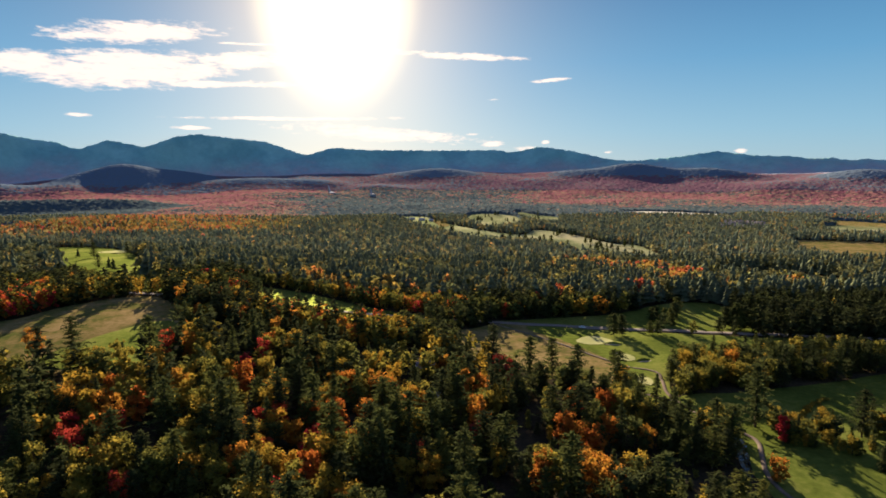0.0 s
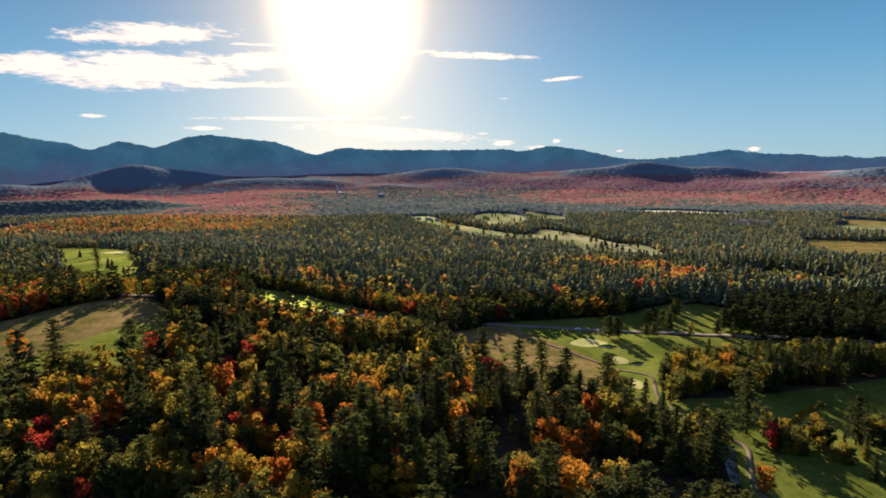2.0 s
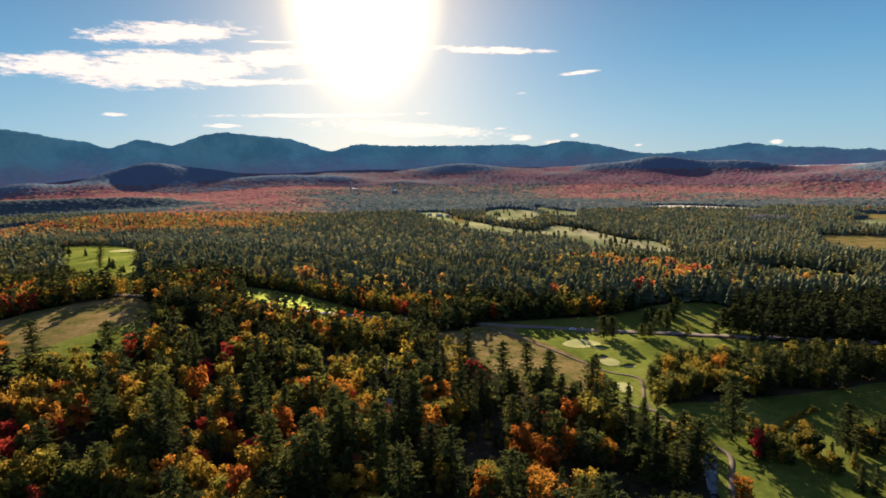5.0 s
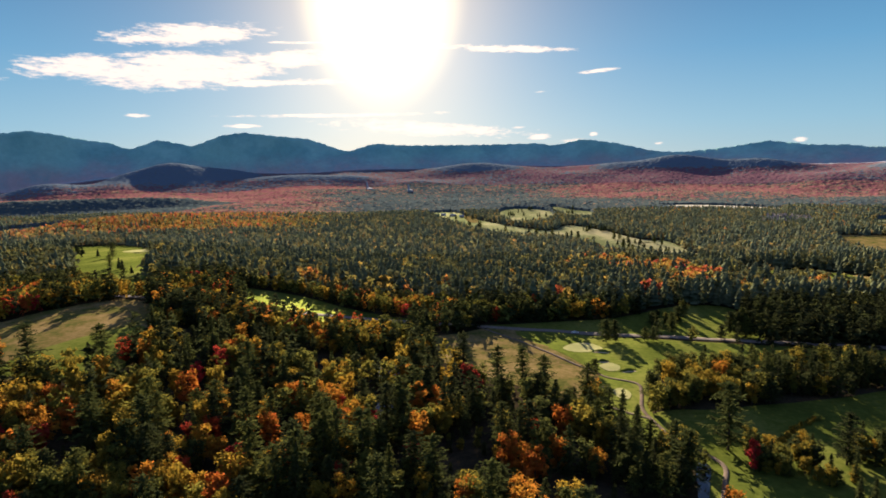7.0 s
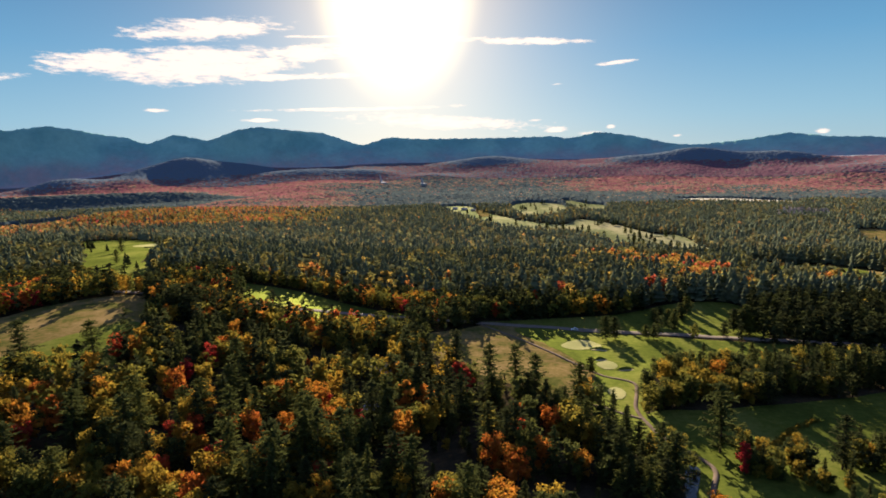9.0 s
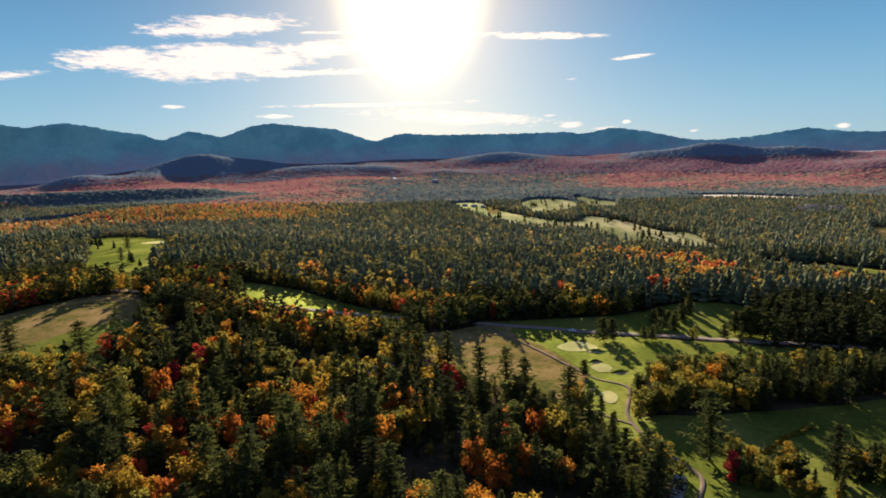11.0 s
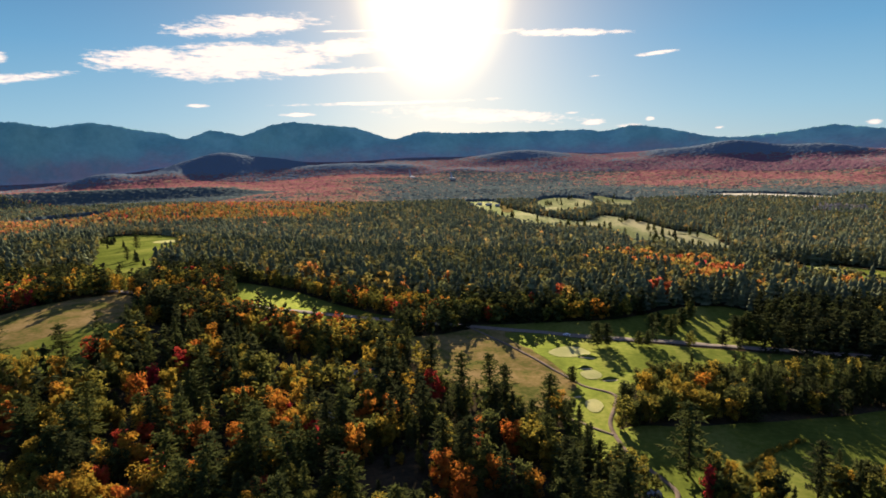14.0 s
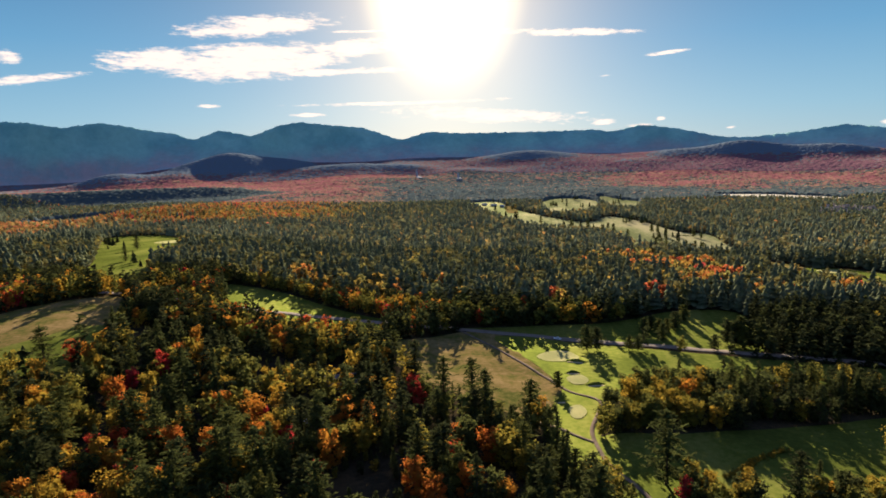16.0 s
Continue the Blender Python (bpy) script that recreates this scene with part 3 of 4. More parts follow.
def tube(path, radii, seg=6):
    p = np.array(path, float)
    v = [(x + r * math.cos(2 * math.pi * i / seg), y + r * math.sin(2 * math.pi * i / seg), z) for (x, y, z), r in zip(p, radii) for i in range(seg)]
    f = [(k * seg + i, k * seg + (i + 1) % seg, (k + 1) * seg + (i + 1) % seg, (k + 1) * seg + i) for k in range(len(p) - 1) for i in range(seg)]
    return v, f


def trunk_mesh(rng, top, limbs, girth=0.016):
    v, f = tube([(0, 0, -0.03), (0.004, 0, 0.25), (rng.normal() * 0.008, rng.normal() * 0.008, 0.55), (0, 0, top)], (girth, girth * 0.8, girth * 0.55, girth * 0.15))
    for b in range(limbs):
        h, a = rng.uniform(0.28, 0.6), b * 2.4
        q = rng.uniform(0.12, 0.2)
        v2, f2 = tube([(0, 0, h), (q * 0.5 * math.cos(a), q * 0.5 * math.sin(a), h + 0.08), (q * math.cos(a), q * math.sin(a), h + 0.2)], (girth * 0.45, girth * 0.3, girth * 0.1), 4)
        f += [tuple(i + len(v) for i in q_) for q_ in f2]
        v += v2
    return v, f


RNG = np.random.default_rng(7)
NEEDLED = ("white_pine", "spruce", "round_pine")


def data_mesh(name, v, f, mat):
    me = bpy.data.meshes.new(name)
    me.from_pydata(np.asarray(v).tolist(), [], np.asarray(f).tolist() if not isinstance(f, list) else f)
    me.materials.append(mat)
    return me


SHAPES = {
    "white_pine": [conifer(RNG, 15, 7, 8, 0.28, -0.06, 0.12, 0.45, 0.052, 0.50) for _ in range(3)],
    "spruce": [conifer(RNG, 21, 7, 4, 0.23, 0.34, 0.03, 0.30, 0.056, 0.80) for _ in range(3)],
    "round_pine": [conifer(RNG, 12, 7, 6, 0.27, 0.02, 0.14, 0.38, 0.085, 0.36) for _ in range(3)],
    "maple": [broadleaf(RNG, 700, 0.042, 14, core=5) for _ in range(3)],
    "aspen": [broadleaf(RNG, 560, 0.041, 13, 1.5, core=5) for _ in range(2)],
}
TONES = {"green": 0.10, "olive": 0.27, "yellow": 0.44, "gold": 0.56, "orange": 0.71, "red": 0.94}
MATS = {t: foliage("leaves_" + t, v, 0.07) for t, v in TONES.items()}
M_NEEDLE = foliage("needles", 0.15, 0.11, 0.28)
M_MIX = foliage("mixed_leaves", None, near=False, through=0.32)
M_MIDNEEDLE = foliage("wood_needles", None, near=False, through=0.20)
# woods beyond the course: haze mixed into their base colours
M_NORTHNEEDLE = foliage("north_needles_hazed", None, near=False, through=0.12, stops=blend(LEAF, HAZED_MID, 0.36))
M_VALLEYNEEDLE = foliage("valley_needles_hazed", None, near=False, through=0.12, stops=blend(LEAF, HAZED_MID, 0.66))
M_NORTH = foliage("north_leaves_hazed", None, near=False, through=0.36, stops=blend(LEAF, HAZED_MID, 0.18))
M_VALLEY = foliage("valley_leaves_hazed", None, near=False, through=0.30, stops=blend(LEAF, HAZED_MID, 0.45))
M_OUTER_HAZED = foliage("outer_leaves_hazed", None, near=False, through=0.24, stops=blend(LEAF, HAZED_MID, 0.28))
# hills and far woods: evergreens paled blue, reds greyed, to paint in haze
M_HILL = foliage("hill_leaves_hazed", None, near=False, through=0.10, stops=[(0.0, (0.100, 0.140, 0.170)), (0.2, (0.110, 0.138, 0.148))] + HAZED_FAR[2:])
M_FAR = foliage("distant_leaves_hazed", None, near=False, through=0.14, stops=blend(LEAF, HAZED_FAR, 0.78))
LABELS = {
    "white_pine": "tall dark green white pine with ragged boughs", "spruce": "dark green pointed spruce tree", "round_pine": "dark round-topped pine tree on the grass",
    "green": "green broad-leaved tree in woodland", "olive": "olive-green broad-leaved tree turning colour", "yellow": "yellow-green autumn tree in full leaf",
    "gold": "golden yellow autumn maple tree", "orange": "bright orange autumn maple tree", "red": "crimson red autumn maple tree",
}
MODELS = {}


def model(kind, tone, i):
    """One tree of height 1 with its trunk and crown, made once for each kind and colour."""
    key = (kind, tone, i)
    if key not in MODELS:
        v, f = SHAPES[kind][i]
        needle = kind in NEEDLED
        crown = data_mesh(kind + "_crown", v, f, M_NEEDLE if needle else MATS[tone])
        tv, tf = trunk_mesh(RNG, 0.95 if needle else 0.7, 0 if needle else 5)
        MODELS[key] = (crown, data_mesh(kind + "_trunk", tv, tf, M_BARK))
    return MODELS[key]


def plant(kind, tone, x, y, h, wide=1.0, i=None, label=""):
    i = RNG.integers(len(SHAPES[kind])) if i is None else i
    crown, trunk = model(kind, tone, int(i))
    root = new(kind + "_tree")
    root.empty_display_size = 0.5
    root.matrix_world = Matrix.LocRotScale((x, y, float(land(x, y))), Euler((RNG.normal() * 0.02, RNG.normal() * 0.02, RNG.uniform(0, 6.28))), (h * wide, h * wide, h))
    for nm, me in (("trunk", trunk), ("crown", crown)):
        new(nm, me).parent = root
    needle = kind in NEEDLED
    return tagged(root, label or LABELS[kind if needle else tone], "tree", group="trees of the near wood")


def woods(name, shapes, x, y, h, wide, tone, label, mat):
    """Many trees in one mesh, each with its own tone."""
    V, F, T, base = [], [], [], 0
    pick = RNG.integers(len(shapes), size=len(x))
    z = land(x, y)
    for j, (sv, sf) in enumerate(shapes):
        q = np.nonzero(pick == j)[0]
        if not len(q):
            continue
        a = RNG.uniform(0, 6.28, len(q))
        c, s = np.cos(a)[:, None], np.sin(a)[:, None]
        hw = (h[q] * wide[q])[:, None]
        px = (sv[None, :, 0] * c - sv[None, :, 1] * s) * hw + x[q][:, None]
        py = (sv[None, :, 0] * s + sv[None, :, 1] * c) * hw + y[q][:, None]
        pz = sv[None, :, 2] * h[q][:, None] + z[q][:, None]
        V.append(np.stack([px, py, pz], 2).reshape(-1, 3))
        off = base + np.arange(len(q))[:, None, None] * len(sv)
        F.append((sf[None] + off).reshape(-1, 3))
        T.append(np.repeat(tone[q], len(sv)))
        base += len(q) * len(sv)
    V, F, T = np.concatenate(V), np.concatenate(F), np.concatenate(T)
    me = bpy.data.meshes.new(name)
    me.vertices.add(len(V))
    me.vertices.foreach_set("co", V.astype(np.float32).ravel())
    me.loops.add(F.size)
    me.loops.foreach_set("vertex_index", F.astype(np.int32).ravel())
    me.polygons.add(len(F))
    me.polygons.foreach_set("loop_start", np.arange(0, F.size, 3, dtype=np.int32))
    me.update(calc_edges=True)
    me.attributes.new("tone", "FLOAT", "POINT").data.foreach_set("value", T.astype(np.float32))
    me.materials.append(mat)
    return tagged(new(name, me), label, "trees", kind="stuff")


def free(x, y):
    ok = np.ones(len(x), bool)
    for c in CLEAR:
        lo, hi = c.min(0) - 2, c.max(0) + 2
        q = np.nonzero((x > lo[0]) & (x < hi[0]) & (y > lo[1]) & (y < hi[1]))[0]
        ok[q] &= ~inside(c, x[q], y[q])
    return ok


def spread_points(step, ymin, ymax, side, jitter=0.42):
    """Jittered places in the band of ground between two distances ahead, within a wedge."""
    xs, ys = np.meshgrid(np.arange(-1.15 * ymax - side, 0.95 * ymax + 140 + side, step), np.arange(ymin, ymax, step))
    x = (xs + RNG.uniform(-jitter, jitter, xs.shape) * step).ravel()
    y = (ys + RNG.uniform(-jitter, jitter, xs.shape) * step).ravel()
    ok = (x > -(0.86 + 0.22 * smooth(700, 2000, y)) * y - side) & (x < 0.80 * y + 110 + side)
    x, y = x[ok], y[ok]
    ok = free(x, y)
    return x[ok], y[ok]


def bump(x, y, x0, y0, r):
    return np.exp(-((x - x0) ** 2 + (y - y0) ** 2) / r ** 2)


def spots_of_fire(x, y):
    """Where the orange and red stands are in the wood across the course."""
    return sum(bump(x, y, a, b, r) for a, b, r in ((215, 690, 50), (170, 770, 30), (217, 577, 26), (173, 521, 13), (248, 603, 18), (270, 537, 11), (323, 544, 16), (98, 495, 10)))


def autumn(x, y):
    """Share of turning trees, and how far they have turned, over the land."""
    n1, n2 = wave(x, y, 38, 3.1), wave(x, y, 160, 0.4)
    r, az = np.hypot(x, y), np.degrees(np.arctan2(x, y))
    near = 1 - smooth(400, 520, y)
    share = near * (0.28 + 0.24 * (1 - smooth(-50, 30, x)) + 0.26 * n1) + (1 - near) * (0.13 + 0.14 * n1 + 0.08 * n2)
    share = share + 0.95 * spots_of_fire(x, y) + 0.55 * bump(x, y, -20, 462, 30) + 0.6 * bump(x, y, -85, 484, 28) + 0.22 * bump(x, y, 60, 468, 28) + 0.15 * bump(x, y, 130, 485, 26) + 0.3 * bump(x, y, 185, 520, 24) + 0.6 * smooth(110, 116, x) * (1 - smooth(145, 185, x)) * smooth(280, 286, y) * (1 - smooth(348, 354, y))
    share = share + (0.75 + 0.35 * n2 + 0.3 * n1) * smooth(1370, 1450, r) * (1 - smooth(-20, -9, az)) + (0.5 + 0.3 * n2) * smooth(2300, 2700, r) * smooth(2, 12, az) + 0.2 * smooth(2500, 3200, r) + 0.3 * smooth(2850, 3050, r) * (1 - smooth(-14, -4, az))
    share = share - 0.4 * smooth(190, 205, x) * smooth(335, 350, y) * (1 - smooth(470, 500, y))
    share = share - 0.26 * smooth(0, 30, x) * (1 - smooth(215, 240, x)) * smooth(420, 432, y) * (1 - smooth(500, 540, y))
    # western evergreen band, its dark tone also standing in for a shaded slope
    dip = np.interp(az, (-40, -36, -32, -28, -24, -20, -16), (1550, 1680, 1800, 1950, 2180, 2500, 2900))
    share = share - 1.2 * (1 - smooth(-20, -15, az)) * smooth(0, 60, r - dip) * (1 - smooth(2440, 2500, r))
    share = share * (1 - 0.9 * smooth(25, 70, land(x, y)) * smooth(2600, 3000, r))
    turned = 0.54 + 0.22 * np.clip(spots_of_fire(x, y), 0, 1) + 0.16 * wave(x, y, 30, 5.0) + 0.25 * smooth(1100, 2600, r)
    hot = 1.2 * spots_of_fire(x, y) + bump(x, y, -20, 470, 45) + bump(x, y, -90, 490, 45) + smooth(1050, 1250, r) * (1 - smooth(-20, -10, az))
    turned = turned - 0.22 * smooth(112, 122, x) * smooth(280, 286, y) * (1 - smooth(348, 354, y))
    turned = turned - 0.24 * smooth(420, 520, y) * (1 - smooth(1700, 2300, r)) * (1 - np.clip(hot, 0, 1))
    return np.clip(share, 0.03, 0.9), turned


def wood_band(name, step, ymin, ymax, side, con, soft, dec, hmin, hmax, label, mat, needle_mat):
    x, y = spread_points(step, ymin, ymax, side)
    share, turned = autumn(x, y)
    leafy = RNG.uniform(size=len(x)) < share
    h = RNG.uniform(hmin, hmax, len(x)) * (1 + (0.45 * smooth(0, 60, x) * (1 - smooth(95, 115, x)) - 0.3 * smooth(105, 120, x) * (1 - smooth(360, 375, y))) * (1 - smooth(395, 425, y)))
    # trees round the western fairway shortened so its sunlit strip shows to the camera
    h = h * (1 - smooth(-165, -150, x) * (1 - smooth(0, 12, x)) * (0.16 * smooth(422, 432, y) * (1 - smooth(495, 520, y)) + 0.11 * smooth(368, 380, y) * (1 - smooth(412, 422, y))))
    tone = np.where(leafy, np.clip(turned + RNG.normal(size=len(x)) * 0.15, 0.18, 1), np.clip(0.04 + RNG.normal(size=len(x)) * 0.05, 0, 0.2))
    round_ = ~leafy & (RNG.uniform(size=len(x)) < (0.47 + 0.28 * wave(x, y, 60, 1.7)) * (1 - smooth(170, 200, x) * (1 - smooth(500, 540, y))))
    tone[round_] = np.clip(0.25 + RNG.normal(size=round_.sum()) * 0.11, 0.04, 0.50)
    wide = RNG.uniform(0.95, 1.4, len(x))
    for kind, who, shapes, up, words in (("needle", ~leafy & ~round_, con, 1.1, "dark green evergreen "), ("green", round_, soft, 0.92, "olive-green leafy "), ("leafy", leafy, dec, 0.85, "yellow orange and red autumn ")):
        woods(name + "_" + kind + "_trees", shapes, x[who], y[who], h[who] * up, wide[who] * (1.12 if kind == "needle" else 1.0), tone[who], words + label, mat if kind == "leafy" else needle_mat)


# near wood, tree by tree: the marked ones first, then the rest between them
RED = [(-132, 208), (-130, 200), (-124, 194), (-112, 186), (-117, 209), (-133, 288), (-91, 273), (-88, 290), (-69, 223), (-60, 200), (-64, 229), (-47, 210), (-53, 176), (-23, 261), (-9, 207), (-7, 247), (29, 309), (34, 297), (57, 247), (13, 225), (-97, 173)]
ORANGE = [(-86, 256), (-189, 275), (-128, 219), (-140, 219), (-118, 212), (-115, 222), (-132, 237), (-120, 284), (-91, 325), (-89, 306), (-41, 229), (-48, 264), (-41, 263), (-31, 266), (-25, 257), (-30, 234), (-18, 244), (-11, 243), (1, 299), (9, 301), (14, 238), (47, 228),
          (52, 224), (56, 219), (65, 229), (70, 254), (50, 200), (51, 190), (32, 192), (-43, 188), (-67, 188), (88, 293), (55, 183), (153, 316)]
GOLD = [(-149, 258), (-126, 233), (-131, 218), (-121, 251), (-94, 262), (-121, 292), (-110, 274), (-80, 270), (-70, 249), (-91, 206), (-61, 189), (-56, 190), (-22, 275), (-20, 365), (-1, 338), (23, 327), (-36, 294), (-12, 218), (128, 312), (140, 318), (65, 197), (-4, 321), (19, 202), (-49, 278), (-142, 230)]
YELLOW = [(-108, 191), (-102, 187), (-125, 244), (-106, 244), (-94, 227), (-86, 195), (-75, 188), (-47, 181), (-114, 181), (-105, 182), (23, 256), (34, 199), (36, 192), (45, 252), (199, 336), (214, 338), (86, 285), (134, 306), (-138, 258), (-28, 345), (240, 340), (226, 338)]
PINE = [(-168, 271), (-133, 272), (-67, 275), (6, 365), (27, 322), (44, 304), (57, 310), (65, 288), (7, 189), (22, 206), (-13, 216), (-4, 220), (4, 252), (-17, 216), (-21, 198), (-27, 193), (41, 188), (-38, 203), (-61, 336), (-47, 343), (-35, 349), (83, 286), (-80, 212)]
EDGE = [(92, 274), (95, 263), (98, 252), (101, 242), (103, 233), (104, 223), (104, 214), (97, 246), (99, 228), (98, 212)]
TAKEN, COUNT = [], {}
REST = {k: [] for k in SHAPES}


def settle(kind, tone, px, py, h, wide, mark=False):
    """A tree of its own while its kind is not too many, else one of the joined wood."""
    if mark or COUNT.get(kind, 0) < 250:
        COUNT[kind] = COUNT.get(kind, 0) + 1
        plant(kind, tone, px, py, h, wide)
    else:
        REST[kind].append((px, py, h, wide, TONES.get(tone, 0.04) + RNG.normal() * 0.03))


for tone, places in (("red", RED), ("orange", ORANGE), ("gold", GOLD), ("yellow", YELLOW)):
    for i, (px, py) in enumerate(places):
        settle("aspen" if tone == "yellow" and i % 2 else "maple", tone, px, py, RNG.uniform(13.5, 17.5) * (0.84 if tone == "red" else 1.0), RNG.uniform(0.95, 1.25), True)
        TAKEN.append((px, py))
for px, py in PINE:
    settle("white_pine", "needle", px, py, RNG.uniform(22, 26) * (0.66 if py > 325 else 1.0), RNG.uniform(1.1, 1.35), True)
    TAKEN.append((px, py))

for i, (px, py) in enumerate(EDGE):
    settle("spruce" if i % 3 else "white_pine", "needle", px, py, RNG.uniform(14, 19), RNG.uniform(1.1, 1.4), True)
    TAKEN.append((px, py))

x, y = spread_points(6.2, 128, 345, 12)
ok = wave(x, y, 11, 6.0) > -0.42
x, y = x[ok], y[ok]
order = np.argsort(np.hypot(x - 45, y))
x, y = x[order], y[order]
share, turned = autumn(x, y)
spots = np.array(TAKEN)
tall = (1 + (0.12 - 0.05 * smooth(140, 170, x)) * smooth(108, 114, x) * smooth(280, 288, y)) * (1 - 0.3 * (1 - smooth(-30, 0, x)) * smooth(300, 325, y))
# hollows of low, shaded growth between the tall stands
tall = tall * (0.38 + 0.74 * smooth(-0.15, 0.30, wave(x, y, 19, 8.0) + 0.5 * smooth(0.25, 0.5, share)))
for px, py, s, t, up in zip(x, y, share, turned, tall):
    if np.min(np.hypot(spots[:, 0] - px, spots[:, 1] - py)) < 4.4 or (RNG.uniform() < 0.10 and not px > 112) or (px > 101 and py < 217):
        continue
    if px > 112 and 282 < py < 352:
        # the narrow belt between two fairways: turning trees at its open end, dark ones further in
        if RNG.uniform() < (0.8 if px < 172 else 0.3):
            tone = RNG.choice(["olive", "olive", "green", "green", "yellow", "yellow", "yellow", "gold"] if px < 172 else ["olive", "green", "yellow"])
            settle("maple" if RNG.uniform() < 0.5 else "aspen", str(tone), px, py, RNG.uniform(10.5, 15.5), RNG.uniform(1.15, 1.5), True)
        else:
            settle("white_pine" if RNG.uniform() < 0.5 else "spruce", "needle", px, py, RNG.uniform(11.5, 16) + (2.5 if px > 172 else 0), RNG.uniform(1.2, 1.6), True)
        continue
    if RNG.uniform() < s:
        t = min(t - 0.13 + RNG.normal() * 0.14, 0.76)
        tone = min(TONES, key=lambda q: abs(TONES[q] - t))
        settle("maple" if RNG.uniform() < 0.6 else "aspen", tone, px, py, RNG.uniform(9, 16.5) * up, RNG.uniform(1.05, 1.4))
    else:
        kind = RNG.uniform()
        if kind < 0.22:
            settle("maple" if kind < 0.13 else "aspen", "olive" if RNG.uniform() < 0.6 else "green", px, py, RNG.uniform(10, 17) * up, RNG.uniform(1.1, 1.45))
        else:
            settle("white_pine" if kind < 0.80 else "spruce", "needle", px, py, (9 + 14 * RNG.uniform() ** 1.4) * up, RNG.uniform(1.1, 1.5))

# single trees on the grass
ALONE = [("white_pine", "needle", 132.5, 249, 28, 1.3), ("maple", "red", 135, 232, 13, 0.75), ("maple", "red", 137, 237, 11, 0.7), ("maple", "orange", 116, 201, 11, 1.25), ("white_pine", "needle", 171, 239, 21, 1.2), ("maple", "green", 116, 240, 8, 1.2), ("spruce", "needle", 114, 244, 9, 1.2), ("maple", "olive", 119, 236, 7, 1.2),
         ("white_pine", "needle", -403, 704, 19, 1.3), ("white_pine", "needle", -340, 600, 15, 1.3), ("white_pine", "needle", -436, 842, 16, 1.3)]
# mixed clumps along the fairway: middle, half widths, how many, largest height
CLUMPS = [(148, 237, 11, 8, 22, 12), (143, 246, 5, 5, 6, 11), (184, 241, 12, 8, 16, 14), (206, 236, 14, 14, 24, 17), (162, 226, 9, 4, 8, 10), (232, 262, 16, 12, 18, 17), (172, 205, 14, 8, 12, 14)]
COURSE = [(114, 398, 15), (120, 400, 14), (152, 436, 10), (160, 434, 10.5), (166, 437, 10), (157, 443, 10), (173, 448, 12), (182, 466, 12), (138, 399, 9), (143, 398, 9), (160, 418, 12), (200, 413, 16), (204, 416, 18), (197, 418, 15), (96, 335, 9), (208, 412, 17), (186, 403, 10), (212, 409, 16), (203, 408, 14)]
for kind, tone, px, py, h, w in ALONE:
    tagged(plant(kind, tone, px, py, h, w), group="trees on the golf course")
for cx, cy, wx, wy, many, tallest in CLUMPS:
    for _ in range(many):
        px, py = cx + RNG.uniform(-wx, wx), cy + RNG.uniform(-wy, wy)
        if RNG.uniform() < 0.72:
            tagged(plant("maple" if RNG.uniform() < 0.6 else "aspen", RNG.choice(["olive", "yellow", "yellow", "gold", "green"]), px, py, tallest * RNG.uniform(0.45, 1.0), RNG.uniform(1.1, 1.5)), group="trees on the golf course")
        else:
            tagged(plant("spruce", "needle", px, py, tallest * RNG.uniform(0.6, 1.1), RNG.uniform(1.0, 1.3)), group="trees on the golf course")
for px, py, h in COURSE:
    tagged(plant("round_pine", "needle", px, py, h, 1.5, label="lone dark pine casting a long shadow on grass"), group="trees on the golf course")
# dark trees standing on the far fairway
for px, py in ((255, 1003), (213, 1035), (262, 1112), (271, 1110), (281, 1089), (236, 1250), (316, 1054), (322, 1030), (-3, 1383), (24, 1346), (75, 1257), (134, 1198), (160, 1171), (195, 1170), (199, 1113), (95, 1668), (127, 1797), (223, 1652), (253, 1666),
               (240, 935), (247, 932), (254, 936), (262, 933), (270, 935), (278, 922), (287, 910), (292, 888), (317, 834), (331, 808), (342, 792)):
    tagged(plant("round_pine", "needle", px, py, RNG.uniform(11, 16), RNG.uniform(0.9, 1.2), label="dark pine standing on the far fairway"), group="trees on the golf course")
for px, py, h in ((167, 399, 10), (93, 292, 11), (90, 288, 10)):
    tagged(plant("maple", "olive", px, py, h, 1.2), group="trees on the golf course")

MID_CON = [conifer(RNG, 7, 5, 2, 0.19, 0.30, 0.05, 0.35, 0.14, 0.65) for _ in range(5)]
MID_DEC = [broadleaf(RNG, 110, 0.115, 10) for _ in range(5)]
FAR_CON = [skirt(RNG, 6, 7, 0.19) for _ in range(6)]
FAR_SOFT = [broadleaf(RNG, 28, 0.21, 7) for _ in range(4)]
MID_SOFT = [broadleaf(RNG, 80, 0.13, 10) for _ in range(4)]
FAR_DEC = [broadleaf(RNG, 48, 0.17, 8) for _ in range(4)]
DIM_CON = [skirt(RNG, 3, 5, 0.22) for _ in range(5)]
DIM_DEC = [broadleaf(RNG, 10, 0.36, 5) for _ in range(5)]
for kind, rows in REST.items():
    if rows:
        a = np.array(rows)
        woods("near_" + kind + "_trees", MID_CON if kind in NEEDLED else MID_DEC, a[:, 0], a[:, 1], a[:, 2], a[:, 3], a[:, 4], "mixed trees of the near wood beside the golf course", M_MIX)
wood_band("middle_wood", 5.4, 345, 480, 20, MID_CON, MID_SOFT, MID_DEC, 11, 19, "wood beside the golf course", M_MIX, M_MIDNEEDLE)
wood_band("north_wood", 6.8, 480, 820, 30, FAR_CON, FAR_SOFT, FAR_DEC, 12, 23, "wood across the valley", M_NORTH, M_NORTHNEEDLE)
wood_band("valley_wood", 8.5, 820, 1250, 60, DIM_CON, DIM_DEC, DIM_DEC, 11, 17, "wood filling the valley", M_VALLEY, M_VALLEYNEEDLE)
